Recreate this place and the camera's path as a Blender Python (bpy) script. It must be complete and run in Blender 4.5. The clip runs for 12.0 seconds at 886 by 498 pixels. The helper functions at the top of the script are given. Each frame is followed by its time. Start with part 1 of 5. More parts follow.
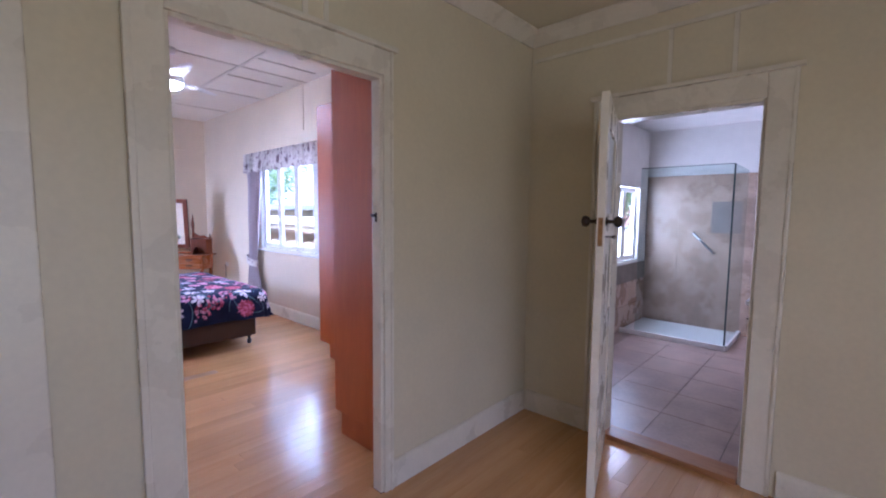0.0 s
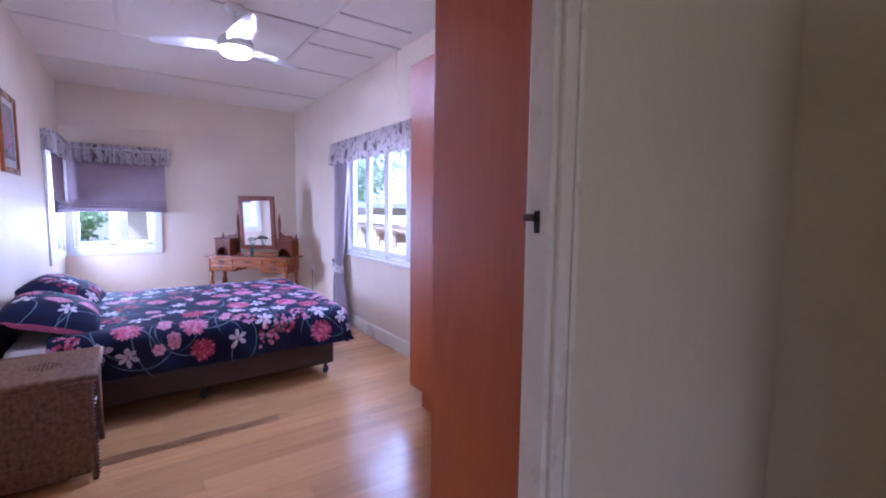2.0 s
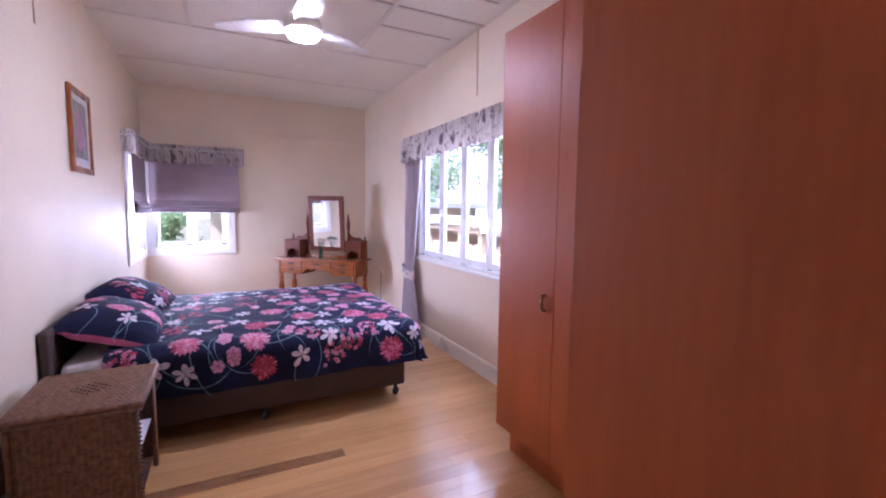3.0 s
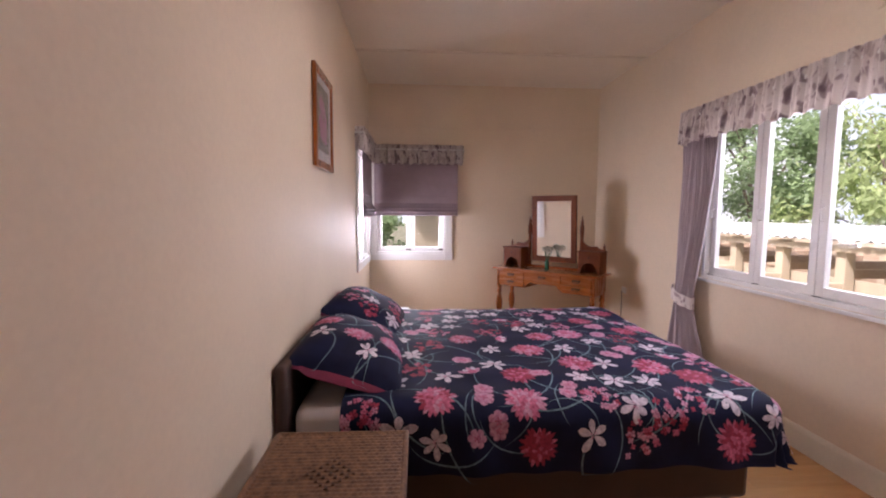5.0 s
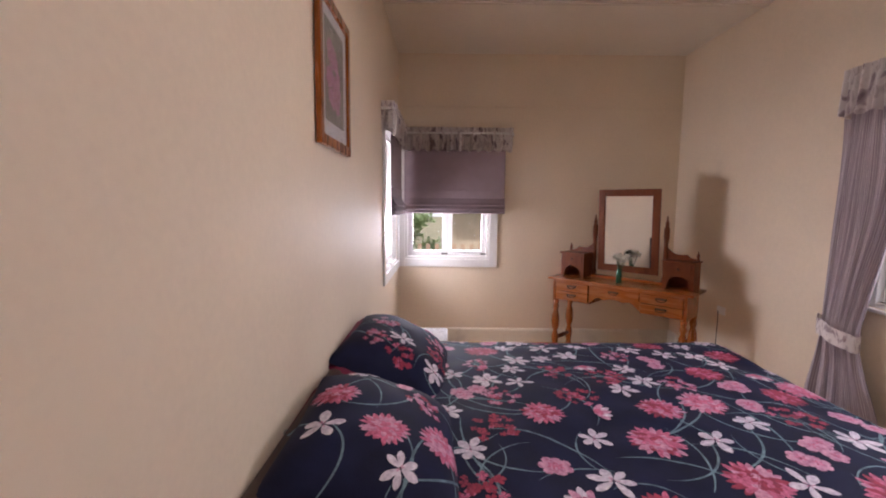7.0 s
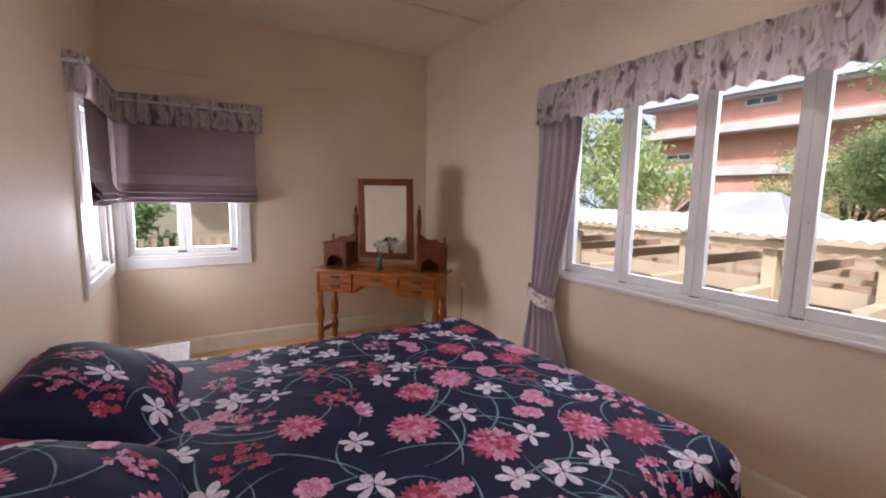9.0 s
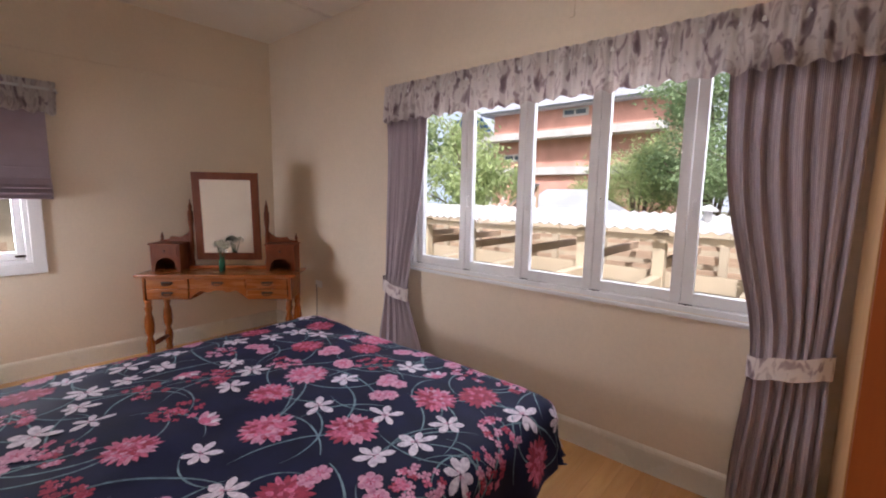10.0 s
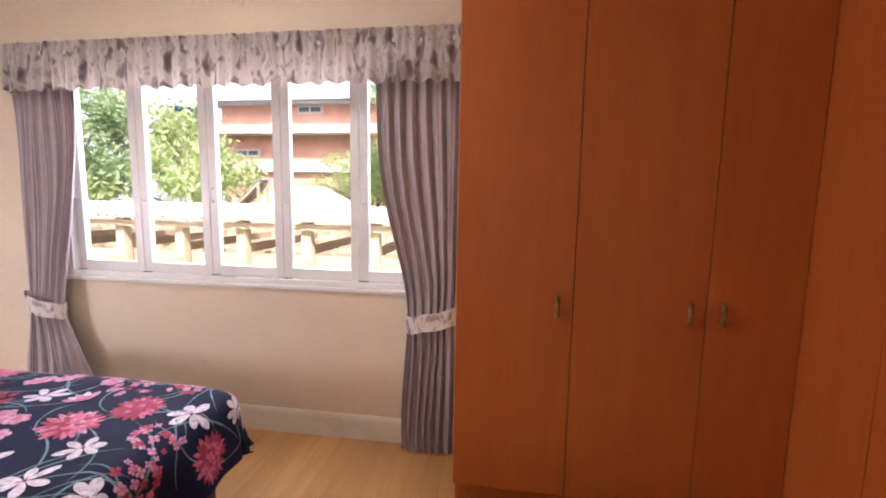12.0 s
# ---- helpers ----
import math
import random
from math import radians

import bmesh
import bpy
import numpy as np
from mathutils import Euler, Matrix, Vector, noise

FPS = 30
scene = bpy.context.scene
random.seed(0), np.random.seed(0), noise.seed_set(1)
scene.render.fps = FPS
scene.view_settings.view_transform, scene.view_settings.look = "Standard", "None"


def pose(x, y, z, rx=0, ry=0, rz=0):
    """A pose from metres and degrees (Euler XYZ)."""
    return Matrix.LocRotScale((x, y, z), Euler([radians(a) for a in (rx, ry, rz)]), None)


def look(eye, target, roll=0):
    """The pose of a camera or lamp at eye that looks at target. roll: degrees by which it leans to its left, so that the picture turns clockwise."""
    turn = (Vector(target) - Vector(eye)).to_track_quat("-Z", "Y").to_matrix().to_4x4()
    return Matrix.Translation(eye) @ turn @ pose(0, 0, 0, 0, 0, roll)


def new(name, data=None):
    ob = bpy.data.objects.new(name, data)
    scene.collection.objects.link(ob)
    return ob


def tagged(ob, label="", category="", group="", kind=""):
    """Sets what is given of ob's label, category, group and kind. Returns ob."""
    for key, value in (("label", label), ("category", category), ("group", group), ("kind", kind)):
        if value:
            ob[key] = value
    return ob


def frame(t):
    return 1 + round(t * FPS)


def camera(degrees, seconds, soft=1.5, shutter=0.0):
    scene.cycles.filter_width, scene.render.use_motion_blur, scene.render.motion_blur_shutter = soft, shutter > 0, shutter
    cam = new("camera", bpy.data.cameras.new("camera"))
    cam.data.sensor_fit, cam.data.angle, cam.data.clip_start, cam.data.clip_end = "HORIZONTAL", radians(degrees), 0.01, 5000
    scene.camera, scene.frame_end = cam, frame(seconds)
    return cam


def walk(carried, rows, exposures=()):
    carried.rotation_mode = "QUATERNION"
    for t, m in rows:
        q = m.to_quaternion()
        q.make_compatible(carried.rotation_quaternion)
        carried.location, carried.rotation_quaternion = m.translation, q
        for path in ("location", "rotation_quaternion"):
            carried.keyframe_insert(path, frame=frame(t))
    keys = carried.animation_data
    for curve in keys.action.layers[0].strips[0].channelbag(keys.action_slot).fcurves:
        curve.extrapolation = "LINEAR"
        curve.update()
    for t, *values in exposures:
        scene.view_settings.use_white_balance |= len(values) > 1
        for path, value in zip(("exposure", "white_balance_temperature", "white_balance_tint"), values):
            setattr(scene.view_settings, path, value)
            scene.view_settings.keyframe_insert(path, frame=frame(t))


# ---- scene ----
cam = camera(91.7, 12.0, 2.0)
PATH = [
    (0, (0.168, 0.031, 1.499), (-1.182, 1.497, 1.329), 0.5),
    (0.5, (-0.052, 0.279, 1.501), (-1.41, 1.737, 1.324), 0.7),
    (1, (-0.332, 0.48, 1.491), (-1.734, 1.895, 1.312), 0.9),
    (1.5, (-0.611, 0.616, 1.497), (-2.127, 1.909, 1.317), 0.8),
    (2, (-0.933, 0.716, 1.493), (-2.559, 1.866, 1.315), 0.7),
    (2.5, (-1.226, 0.822, 1.483), (-2.923, 1.867, 1.305), 0.7),
    (3, (-1.493, 0.871, 1.502), (-3.271, 1.768, 1.319), 0.7),
    (3.2, (-1.607, 0.87, 1.516), (-3.429, 1.672, 1.321), 0.6),
    (5, (-2.741, 0.535, 1.46), (-4.73, 0.652, 1.292), 0.4),
    (5.5, (-3.056, 0.479, 1.466), (-5.048, 0.501, 1.292), 0.6),
    (6, (-3.358, 0.438, 1.482), (-5.349, 0.436, 1.301), 0.6),
    (6.5, (-3.575, 0.378, 1.495), (-5.566, 0.37, 1.301), 0.6),
    (6.7, (-3.641, 0.382, 1.497), (-5.631, 0.37, 1.301), 0.6),
    (8.3, (-3.832, 0.528, 1.521), (-5.758, 1.011, 1.28), 0.6),
    (8.5, (-3.864, 0.503, 1.515), (-5.74, 1.153, 1.275), 0.7),
    (9, (-3.838, 0.509, 1.518), (-5.554, 1.508, 1.272), 0.9),
    (9.5, (-3.802, 0.511, 1.509), (-5.322, 1.788, 1.263), 0.9),
    (10, (-3.76, 0.482, 1.512), (-5.057, 1.984, 1.26), 1.0),
    (10.5, (-3.69, 0.499, 1.525), (-4.754, 2.172, 1.259), 0.8),
    (11, (-3.612, 0.515, 1.492), (-4.416, 2.329, 1.244), 0.9),
    (11.5, (-3.515, 0.536, 1.513), (-4.057, 2.442, 1.245), 0.6),
    (12, (-3.404, 0.543, 1.471), (-3.692, 2.508, 1.231), 0.9),
]
walk(cam, [(t, look(eye, target, roll)) for t, eye, target, roll in PATH],
     [(0.0, 1.6, 4500, 27), (0.5, 1.35, 4350, 29), (1.5, 1.33, 4250, 32), (2.5, 1.3, 4700, 39), (3.2, 1.26, 5200, 36), (4.8, 0.66, 6250, 31), (6.7, 0.47, 6400, 28), (8.5, 0.36, 6150, 24), (9.5, 0.27, 6150, 23), (10.5, 0.64, 6150, 22), (12.0, 1.16, 6400, 25)])

# ---- light ----
world = bpy.data.worlds.new("sky")
scene.world = world
world.use_nodes = True
wn = world.node_tree
sky = wn.nodes.new("ShaderNodeTexSky")
sky.sky_type, sky.sun_disc = "NISHITA", False
sky.sun_elevation, sky.sun_rotation = radians(51), radians(151)
sky.dust_density = 7.0
wn.links.new(sky.outputs[0], wn.nodes["Background"].inputs[0])
wn.nodes["Background"].inputs[1].default_value = 0.15

sun = new("sun", bpy.data.lights.new("sun", "SUN"))
sun.data.energy, sun.data.angle, sun.data.color = 5.0, radians(3), (1.0, 0.95, 0.88)
sun.matrix_world = look((0, 0, 20), (-5.0, 9.0, 7.0))


PIC_LAMP_Y = -0.42


def opening_lamp(name, x, y, z, sx, sy, target, watts, colour=(0.93, 0.96, 1.0)):
    """Area lamp: sky light in a window's opening, fill in the hall's made-up one."""
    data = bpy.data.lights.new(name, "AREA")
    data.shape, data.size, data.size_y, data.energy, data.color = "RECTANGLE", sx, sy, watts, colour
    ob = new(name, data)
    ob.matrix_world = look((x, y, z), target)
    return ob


opening_lamp("sky_light_garden", -4.95, 3.70, 1.95, 3.0, 1.5, (-4.95, 1.2, 0.0), 50)
opening_lamp("sky_light_corner", -8.86, 0.48, 1.30, 0.9, 0.55, (-7.0, 0.62, 1.0), 34)
opening_lamp("sky_light_side", -7.93, PIC_LAMP_Y, 1.30, 0.8, 0.55, (-7.3, 2.4, 1.4), 36)
opening_lamp("sky_light_bathroom", -1.93, 5.38, 1.37, 1.3, 0.95, (0.0, 5.38, 1.0), 18, (1.0, 0.93, 0.86))
# Added fill lamp in the made-up hall opening; no such window is known.
opening_lamp("hall_fill_light", 1.66, 0.2, 1.3, 1.9, 1.9, (-1.5, 1.6, 1.3), 3.9, (1.0, 0.80, 0.52))

# ---- materials ----
MATS = {}


def mat(name, colour, rough=0.6, metal=0.0, vary=0.08, scale=6.0, bump=0.05, fine=120.0, second=None, spec=0.5, coat=0.0, sheen=0.0):
    """A painted or plain surface with tone at two scales and fine relief."""
    m = bpy.data.materials.new(name)
    m.use_nodes = True
    nt = m.node_tree
    b = nt.nodes["Principled BSDF"]
    co = nt.nodes.new("ShaderNodeTexCoord")
    n1, n2 = nt.nodes.new("ShaderNodeTexNoise"), nt.nodes.new("ShaderNodeTexNoise")
    n1.inputs["Scale"].default_value, n1.inputs["Detail"].default_value = scale, 5
    n2.inputs["Scale"].default_value, n2.inputs["Detail"].default_value = fine, 3
    for n in (n1, n2):
        nt.links.new(co.outputs["Object"], n.inputs["Vector"])
    add = nt.nodes.new("ShaderNodeMath")
    add.operation = "MULTIPLY_ADD"
    add.inputs[1].default_value, add.inputs[2].default_value = 0.3, 0.0
    nt.links.new(n2.outputs[0], add.inputs[0])
    tot = nt.nodes.new("ShaderNodeMath")
    tot.operation = "MULTIPLY_ADD"
    tot.inputs[1].default_value = 0.7
    nt.links.new(n1.outputs[0], tot.inputs[0])
    nt.links.new(add.outputs[0], tot.inputs[2])
    ramp = nt.nodes.new("ShaderNodeValToRGB")
    lo = second or tuple(c * (1 - 2.2 * vary) for c in colour)
    hi = tuple(min(1.0, c * (1 + vary)) for c in colour)
    ramp.color_ramp.elements[0].position, ramp.color_ramp.elements[1].position = 0.32, 0.66
    ramp.color_ramp.elements[0].color, ramp.color_ramp.elements[1].color = (*lo, 1), (*hi, 1)
    nt.links.new(tot.outputs[0], ramp.inputs[0])
    nt.links.new(ramp.outputs[0], b.inputs["Base Color"])
    rr = nt.nodes.new("ShaderNodeMapRange")
    rr.inputs[3].default_value, rr.inputs[4].default_value = max(0.02, rough - 0.08), min(1.0, rough + 0.08)
    nt.links.new(n1.outputs[0], rr.inputs[0])
    nt.links.new(rr.outputs[0], b.inputs["Roughness"])
    b.inputs["Metallic"].default_value = metal
    b.inputs["Specular IOR Level"].default_value = spec
    b.inputs["Coat Weight"].default_value = coat
    b.inputs["Sheen Weight"].default_value = sheen
    if bump:
        bp = nt.nodes.new("ShaderNodeBump")
        bp.inputs["Strength"].default_value, bp.inputs["Distance"].default_value = bump, 0.004
        nt.links.new(tot.outputs[0], bp.inputs["Height"])
        nt.links.new(bp.outputs[0], b.inputs["Normal"])
    MATS[name] = m
    return m


def wood(name, dark, light, rough=0.35, axis=0, stretch=14.0, scale=3.0, per_object=0.0, coat=0.0, bump=0.08):
    """Grained timber; the grain runs along the given axis of the object."""
    m = bpy.data.materials.new(name)
    m.use_nodes = True
    nt = m.node_tree
    b = nt.nodes["Principled BSDF"]
    co, mp = nt.nodes.new("ShaderNodeTexCoord"), nt.nodes.new("ShaderNodeMapping")
    sc = [stretch] * 3
    sc[axis] = 1.0
    mp.inputs["Scale"].default_value = sc
    info = nt.nodes.new("ShaderNodeObjectInfo")
    shift = nt.nodes.new("ShaderNodeVectorMath")
    shift.operation = "MULTIPLY_ADD"
    shift.inputs[1].default_value = (17.0, 11.0, 13.0)
    nt.links.new(info.outputs["Random"], shift.inputs[0])
    nt.links.new(co.outputs["Object"], shift.inputs[2])
    nt.links.new(shift.outputs[0], mp.inputs["Vector"])
    n1, n2 = nt.nodes.new("ShaderNodeTexNoise"), nt.nodes.new("ShaderNodeTexNoise")
    n1.inputs["Scale"].default_value, n1.inputs["Detail"].default_value, n1.inputs["Distortion"].default_value = scale, 6, 0.7
    n2.inputs["Scale"].default_value, n2.inputs["Detail"].default_value = scale * 9, 3
    nt.links.new(mp.outputs[0], n1.inputs["Vector"])
    nt.links.new(mp.outputs[0], n2.inputs["Vector"])
    mixn = nt.nodes.new("ShaderNodeMath")
    mixn.operation = "MULTIPLY_ADD"
    mixn.inputs[1].default_value = 0.35
    nt.links.new(n2.outputs[0], mixn.inputs[0])
    sc1 = nt.nodes.new("ShaderNodeMath")
    sc1.operation = "MULTIPLY"
    sc1.inputs[1].default_value = 0.65
    nt.links.new(n1.outputs[0], sc1.inputs[0])
    nt.links.new(sc1.outputs[0], mixn.inputs[2])
    ramp = nt.nodes.new("ShaderNodeValToRGB")
    ramp.color_ramp.elements[0].position, ramp.color_ramp.elements[1].position = 0.36, 0.64
    ramp.color_ramp.elements[0].color, ramp.color_ramp.elements[1].color = (*dark, 1), (*light, 1)
    nt.links.new(mixn.outputs[0], ramp.inputs[0])
    src = ramp.outputs[0]
    if per_object:
        hv = nt.nodes.new("ShaderNodeHueSaturation")
        mr = nt.nodes.new("ShaderNodeMapRange")
        mr.inputs[3].default_value, mr.inputs[4].default_value = 1 - per_object, 1 + per_object
        nt.links.new(info.outputs["Random"], mr.inputs[0])
        nt.links.new(mr.outputs[0], hv.inputs["Value"])
        nt.links.new(src, hv.inputs["Color"])
        src = hv.outputs[0]
    nt.links.new(src, b.inputs["Base Color"])
    rr = nt.nodes.new("ShaderNodeMapRange")
    rr.inputs[3].default_value, rr.inputs[4].default_value = max(0.05, rough - 0.07), rough + 0.07
    nt.links.new(n1.outputs[0], rr.inputs[0])
    nt.links.new(rr.outputs[0], b.inputs["Roughness"])
    b.inputs["Coat Weight"].default_value = coat
    b.inputs["Coat Roughness"].default_value = 0.15
    bp = nt.nodes.new("ShaderNodeBump")
    bp.inputs["Strength"].default_value, bp.inputs["Distance"].default_value = bump, 0.003
    nt.links.new(mixn.outputs[0], bp.inputs["Height"])
    nt.links.new(bp.outputs[0], b.inputs["Normal"])
    MATS[name] = m
    return m


def glass(name, tint=(0.96, 0.98, 0.98), rough=0.0, bump=0.0):
    """Thin window glass: see-through with a glossy reflection."""
    m = bpy.data.materials.new(name)
    m.use_nodes = True
    nt = m.node_tree
    nt.nodes.remove(nt.nodes["Principled BSDF"])
    out = nt.nodes["Material Output"]
    tr, gl, mx, fr = (nt.nodes.new(k) for k in ("ShaderNodeBsdfTransparent", "ShaderNodeBsdfGlossy", "ShaderNodeMixShader", "ShaderNodeLayerWeight"))
    tr.inputs[0].default_value = (*tint, 1)
    gl.inputs["Roughness"].default_value = rough
    fr.inputs["Blend"].default_value = 0.5
    pw = nt.nodes.new("ShaderNodeMath")
    pw.operation = "POWER"
    pw.inputs[1].default_value = 4.0
    nt.links.new(fr.outputs["Facing"], pw.inputs[0])
    ma = nt.nodes.new("ShaderNodeMath")
    ma.operation = "MULTIPLY_ADD"
    ma.inputs[1].default_value, ma.inputs[2].default_value = 0.40, 0.008
    nt.links.new(pw.outputs[0], ma.inputs[0])
    nt.links.new(ma.outputs[0], mx.inputs[0])
    nt.links.new(tr.outputs[0], mx.inputs[1])
    nt.links.new(gl.outputs[0], mx.inputs[2])
    nt.links.new(mx.outputs[0], out.inputs[0])
    MATS[name] = m
    return m


def emitter(name, colour, strength):
    m = bpy.data.materials.new(name)
    m.use_nodes = True
    b = m.node_tree.nodes["Principled BSDF"]
    b.inputs["Base Color"].default_value = (*colour, 1)
    b.inputs["Emission Color"].default_value = (*colour, 1)
    b.inputs["Emission Strength"].default_value = strength
    MATS[name] = m
    return m


CREAM = mat("cream_wall_paint", (0.76, 0.645, 0.49), 0.62, vary=0.035, scale=1.3, bump=0.08, fine=45, spec=0.22)
HALLPAINT = mat("hall_wall_paint", (0.69, 0.625, 0.44), 0.42, vary=0.04, scale=1.5, bump=0.10, fine=40)
CEIL = mat("ceiling_paint", (0.80, 0.745, 0.64), 0.6, vary=0.03, scale=1.2, bump=0.05, fine=50)
TRIM = mat("cream_gloss_trim", (0.76, 0.71, 0.58), 0.28, vary=0.04, scale=4, bump=0.06, fine=60)
WHITE = mat("white_gloss_paint", (0.80, 0.79, 0.76), 0.30, vary=0.03, scale=5, bump=0.05, fine=70)
BATTEN = mat("batten_paint", (0.72, 0.66, 0.56), 0.5, vary=0.04)
FLOORWOOD = wood("golden_floorboard", (0.55, 0.295, 0.108), (0.63, 0.36, 0.145), 0.22, axis=1, stretch=16, scale=1.1, per_object=0.11, coat=0.45, bump=0.04)
PATCHWOOD = wood("brown_floorboard", (0.23, 0.105, 0.037), (0.32, 0.16, 0.062), 0.30, axis=1, stretch=20, scale=1.4, coat=0.15, bump=0.04)
DARKGAP = mat("dark_gap", (0.07, 0.04, 0.02), 0.8)
CHERRY = wood("cherry_wardrobe_veneer", (0.40, 0.094, 0.015), (0.465, 0.122, 0.022), 0.44, axis=2, stretch=9, scale=0.8, coat=0.0, bump=0.015)
CHERRYEDGE = wood("pale_wardrobe_edge", (0.55, 0.30, 0.12), (0.66, 0.40, 0.18), 0.4, axis=2, stretch=9, scale=2)
PINE = wood("honey_dresser_wood", (0.26, 0.068, 0.011), (0.36, 0.115, 0.021), 0.27, axis=0, stretch=10, scale=3.5, coat=0.35)
PINEDARK = wood("red_dresser_wood", (0.120, 0.028, 0.008), (0.175, 0.046, 0.013), 0.45, axis=2, stretch=8, scale=3, coat=0.08)
BRASS = mat("aged_brass", (0.42, 0.24, 0.10), 0.4, metal=0.7, vary=0.2, scale=30)
IRON = mat("dark_iron", (0.05, 0.035, 0.025), 0.4, metal=0.7, vary=0.2, scale=40)
CHROME = mat("brushed_chrome", (0.62, 0.62, 0.63), 0.18, metal=1.0, vary=0.04, scale=60, bump=0.02)
PINEDARK.node_tree.nodes["Principled BSDF"].inputs["Specular IOR Level"].default_value = 0.2
PINEUP = wood("upright_dresser_wood", (0.24, 0.062, 0.010), (0.33, 0.105, 0.019), 0.27, axis=2, stretch=10, scale=3.5, coat=0.35)
MIRROR = mat("mirror_silver", (0.88, 0.88, 0.88), 0.1, metal=1.0, vary=0.0, bump=0)
MIRROR.node_tree.nodes["Principled BSDF"].inputs["Roughness"].default_value = 0.015
for link in list(MIRROR.node_tree.links):
    if link.to_socket.name == "Roughness":
        MIRROR.node_tree.links.remove(link)
GLASS = glass("window_glass")
NAVY = mat("navy_cotton", (0.0090, 0.0115, 0.040), 0.74, vary=0.25, scale=8, bump=0.25, fine=380, spec=0.20)
PETALWHITE = mat("print_white", (0.72, 0.67, 0.72), 0.75, vary=0.12, scale=60, bump=0.1, fine=300, second=(0.38, 0.31, 0.40))
PETALPINK = mat("print_pink", (0.60, 0.16, 0.27), 0.75, vary=0.2, scale=75, bump=0.1, fine=300, second=(0.27, 0.03, 0.08))
PETALRED = mat("print_red", (0.33, 0.030, 0.065), 0.75, vary=0.3, scale=55, bump=0.1, fine=300, second=(0.17, 0.012, 0.04))
PETALBLUSH = mat("print_blush", (0.62, 0.34, 0.45), 0.75, vary=0.15, scale=60, bump=0.1, fine=300, second=(0.33, 0.08, 0.17))
STEM = mat("print_teal", (0.15, 0.25, 0.28), 0.75, vary=0.25, scale=30, bump=0.1, fine=300, second=(0.03, 0.06, 0.09))
MAGENTA = mat("magenta_cotton", (0.20, 0.012, 0.048), 0.75, vary=0.15, scale=12, bump=0.2, fine=350)
SHEET = mat("white_cotton_sheet", (0.74, 0.70, 0.70), 0.8, vary=0.05, scale=6, bump=0.15, fine=300)
BASEVINYL = mat("brown_bed_base_cloth", (0.055, 0.030, 0.022), 0.55, vary=0.12, scale=5, bump=0.15, fine=400)
BLACKPLASTIC = mat("black_plastic", (0.015, 0.015, 0.016), 0.4, vary=0.1)
MAUVE = mat("mauve_blind_cloth", (0.30, 0.225, 0.245), 0.85, vary=0.06, scale=7, bump=0.2, fine=420)


# ---- building blocks ----
def part(name, bm, material, parent=None, label="", smooth=False):
    """Links a bmesh as one mesh object, under a thing or under a part."""
    data = bpy.data.meshes.new(name)
    bm.to_mesh(data)
    bm.free()
    for f in data.polygons:
        f.use_smooth = smooth
    for one in material if isinstance(material, (list, tuple)) else [material]:
        data.materials.append(one)
    ob = new(name, data)
    if parent is not None:
        ob.parent = parent
    if label:
        ob["label"] = label
    return ob


def thing(name, label, category, at=None, group="", kind=""):
    ob = new(name)
    ob.empty_display_size = 0.1
    if at is not None:
        ob.matrix_basis = at
    return tagged(ob, label, category, group, kind)


def add_box(bm, x0, x1, y0, y1, z0, z1, bevel=0.0, m=None, slot=0):
    made = bmesh.ops.create_cube(bm, size=1.0, matrix=Matrix.Translation(((x0 + x1) / 2, (y0 + y1) / 2, (z0 + z1) / 2)) @ Matrix.Diagonal((abs(x1 - x0), abs(y1 - y0), abs(z1 - z0), 1)))
    verts = made["verts"]
    if bevel > 0:
        edges = list({e for v in verts for e in v.link_edges})
        res = bmesh.ops.bevel(bm, geom=edges, offset=bevel, segments=2, affect="EDGES", profile=0.6)
        verts = list({v for f in res["faces"] for v in f.verts} | {v for v in verts if v.is_valid})
    for f in {f for v in verts for f in v.link_faces}:
        f.material_index = slot
    if m is not None:
        bmesh.ops.transform(bm, matrix=m, verts=verts)
    return verts


def box(x0, x1, y0, y1, z0, z1, bevel=0.0, m=None):
    bm = bmesh.new()
    add_box(bm, x0, x1, y0, y1, z0, z1, bevel, m)
    return bm


def add_lathe(bm, profile, m=None, steps=14):
    """A turned piece: rows of radius and height, closed at the ends."""
    rings = []
    for r, z in profile:
        rings.append([bm.verts.new((r * math.cos(a), r * math.sin(a), z)) for a in (2 * math.pi * k / steps for k in range(steps))])
    for a, b in zip(rings, rings[1:]):
        for k in range(steps):
            bm.faces.new((a[k], a[(k + 1) % steps], b[(k + 1) % steps], b[k]))
    bm.faces.new(rings[0][::-1])
    bm.faces.new(rings[-1])
    verts = [v for ring in rings for v in ring]
    if m is not None:
        bmesh.ops.transform(bm, matrix=m, verts=verts)
    return verts


def lathe(profile, m=None, steps=14):
    bm = bmesh.new()
    add_lathe(bm, profile, m, steps)
    return bm


def add_tube(bm, points, radius, steps=8):
    """A round rod along points; radius may be a list."""
    pts = [Vector(p) for p in points]
    rad = radius if isinstance(radius, (list, tuple)) else [radius] * len(pts)
    rings = []
    for k, p in enumerate(pts):
        d = (pts[min(k + 1, len(pts) - 1)] - pts[max(k - 1, 0)]).normalized()
        side = d.cross(Vector((0, 0, 1)) if abs(d.z) < 0.9 else Vector((1, 0, 0))).normalized()
        up = side.cross(d)
        rings.append([bm.verts.new(p + rad[k] * (math.cos(a) * side + math.sin(a) * up)) for a in (2 * math.pi * j / steps for j in range(steps))])
    for a, b in zip(rings, rings[1:]):
        for j in range(steps):
            bm.faces.new((a[j], a[(j + 1) % steps], b[(j + 1) % steps], b[j]))
    bm.faces.new(rings[0][::-1])
    bm.faces.new(rings[-1])


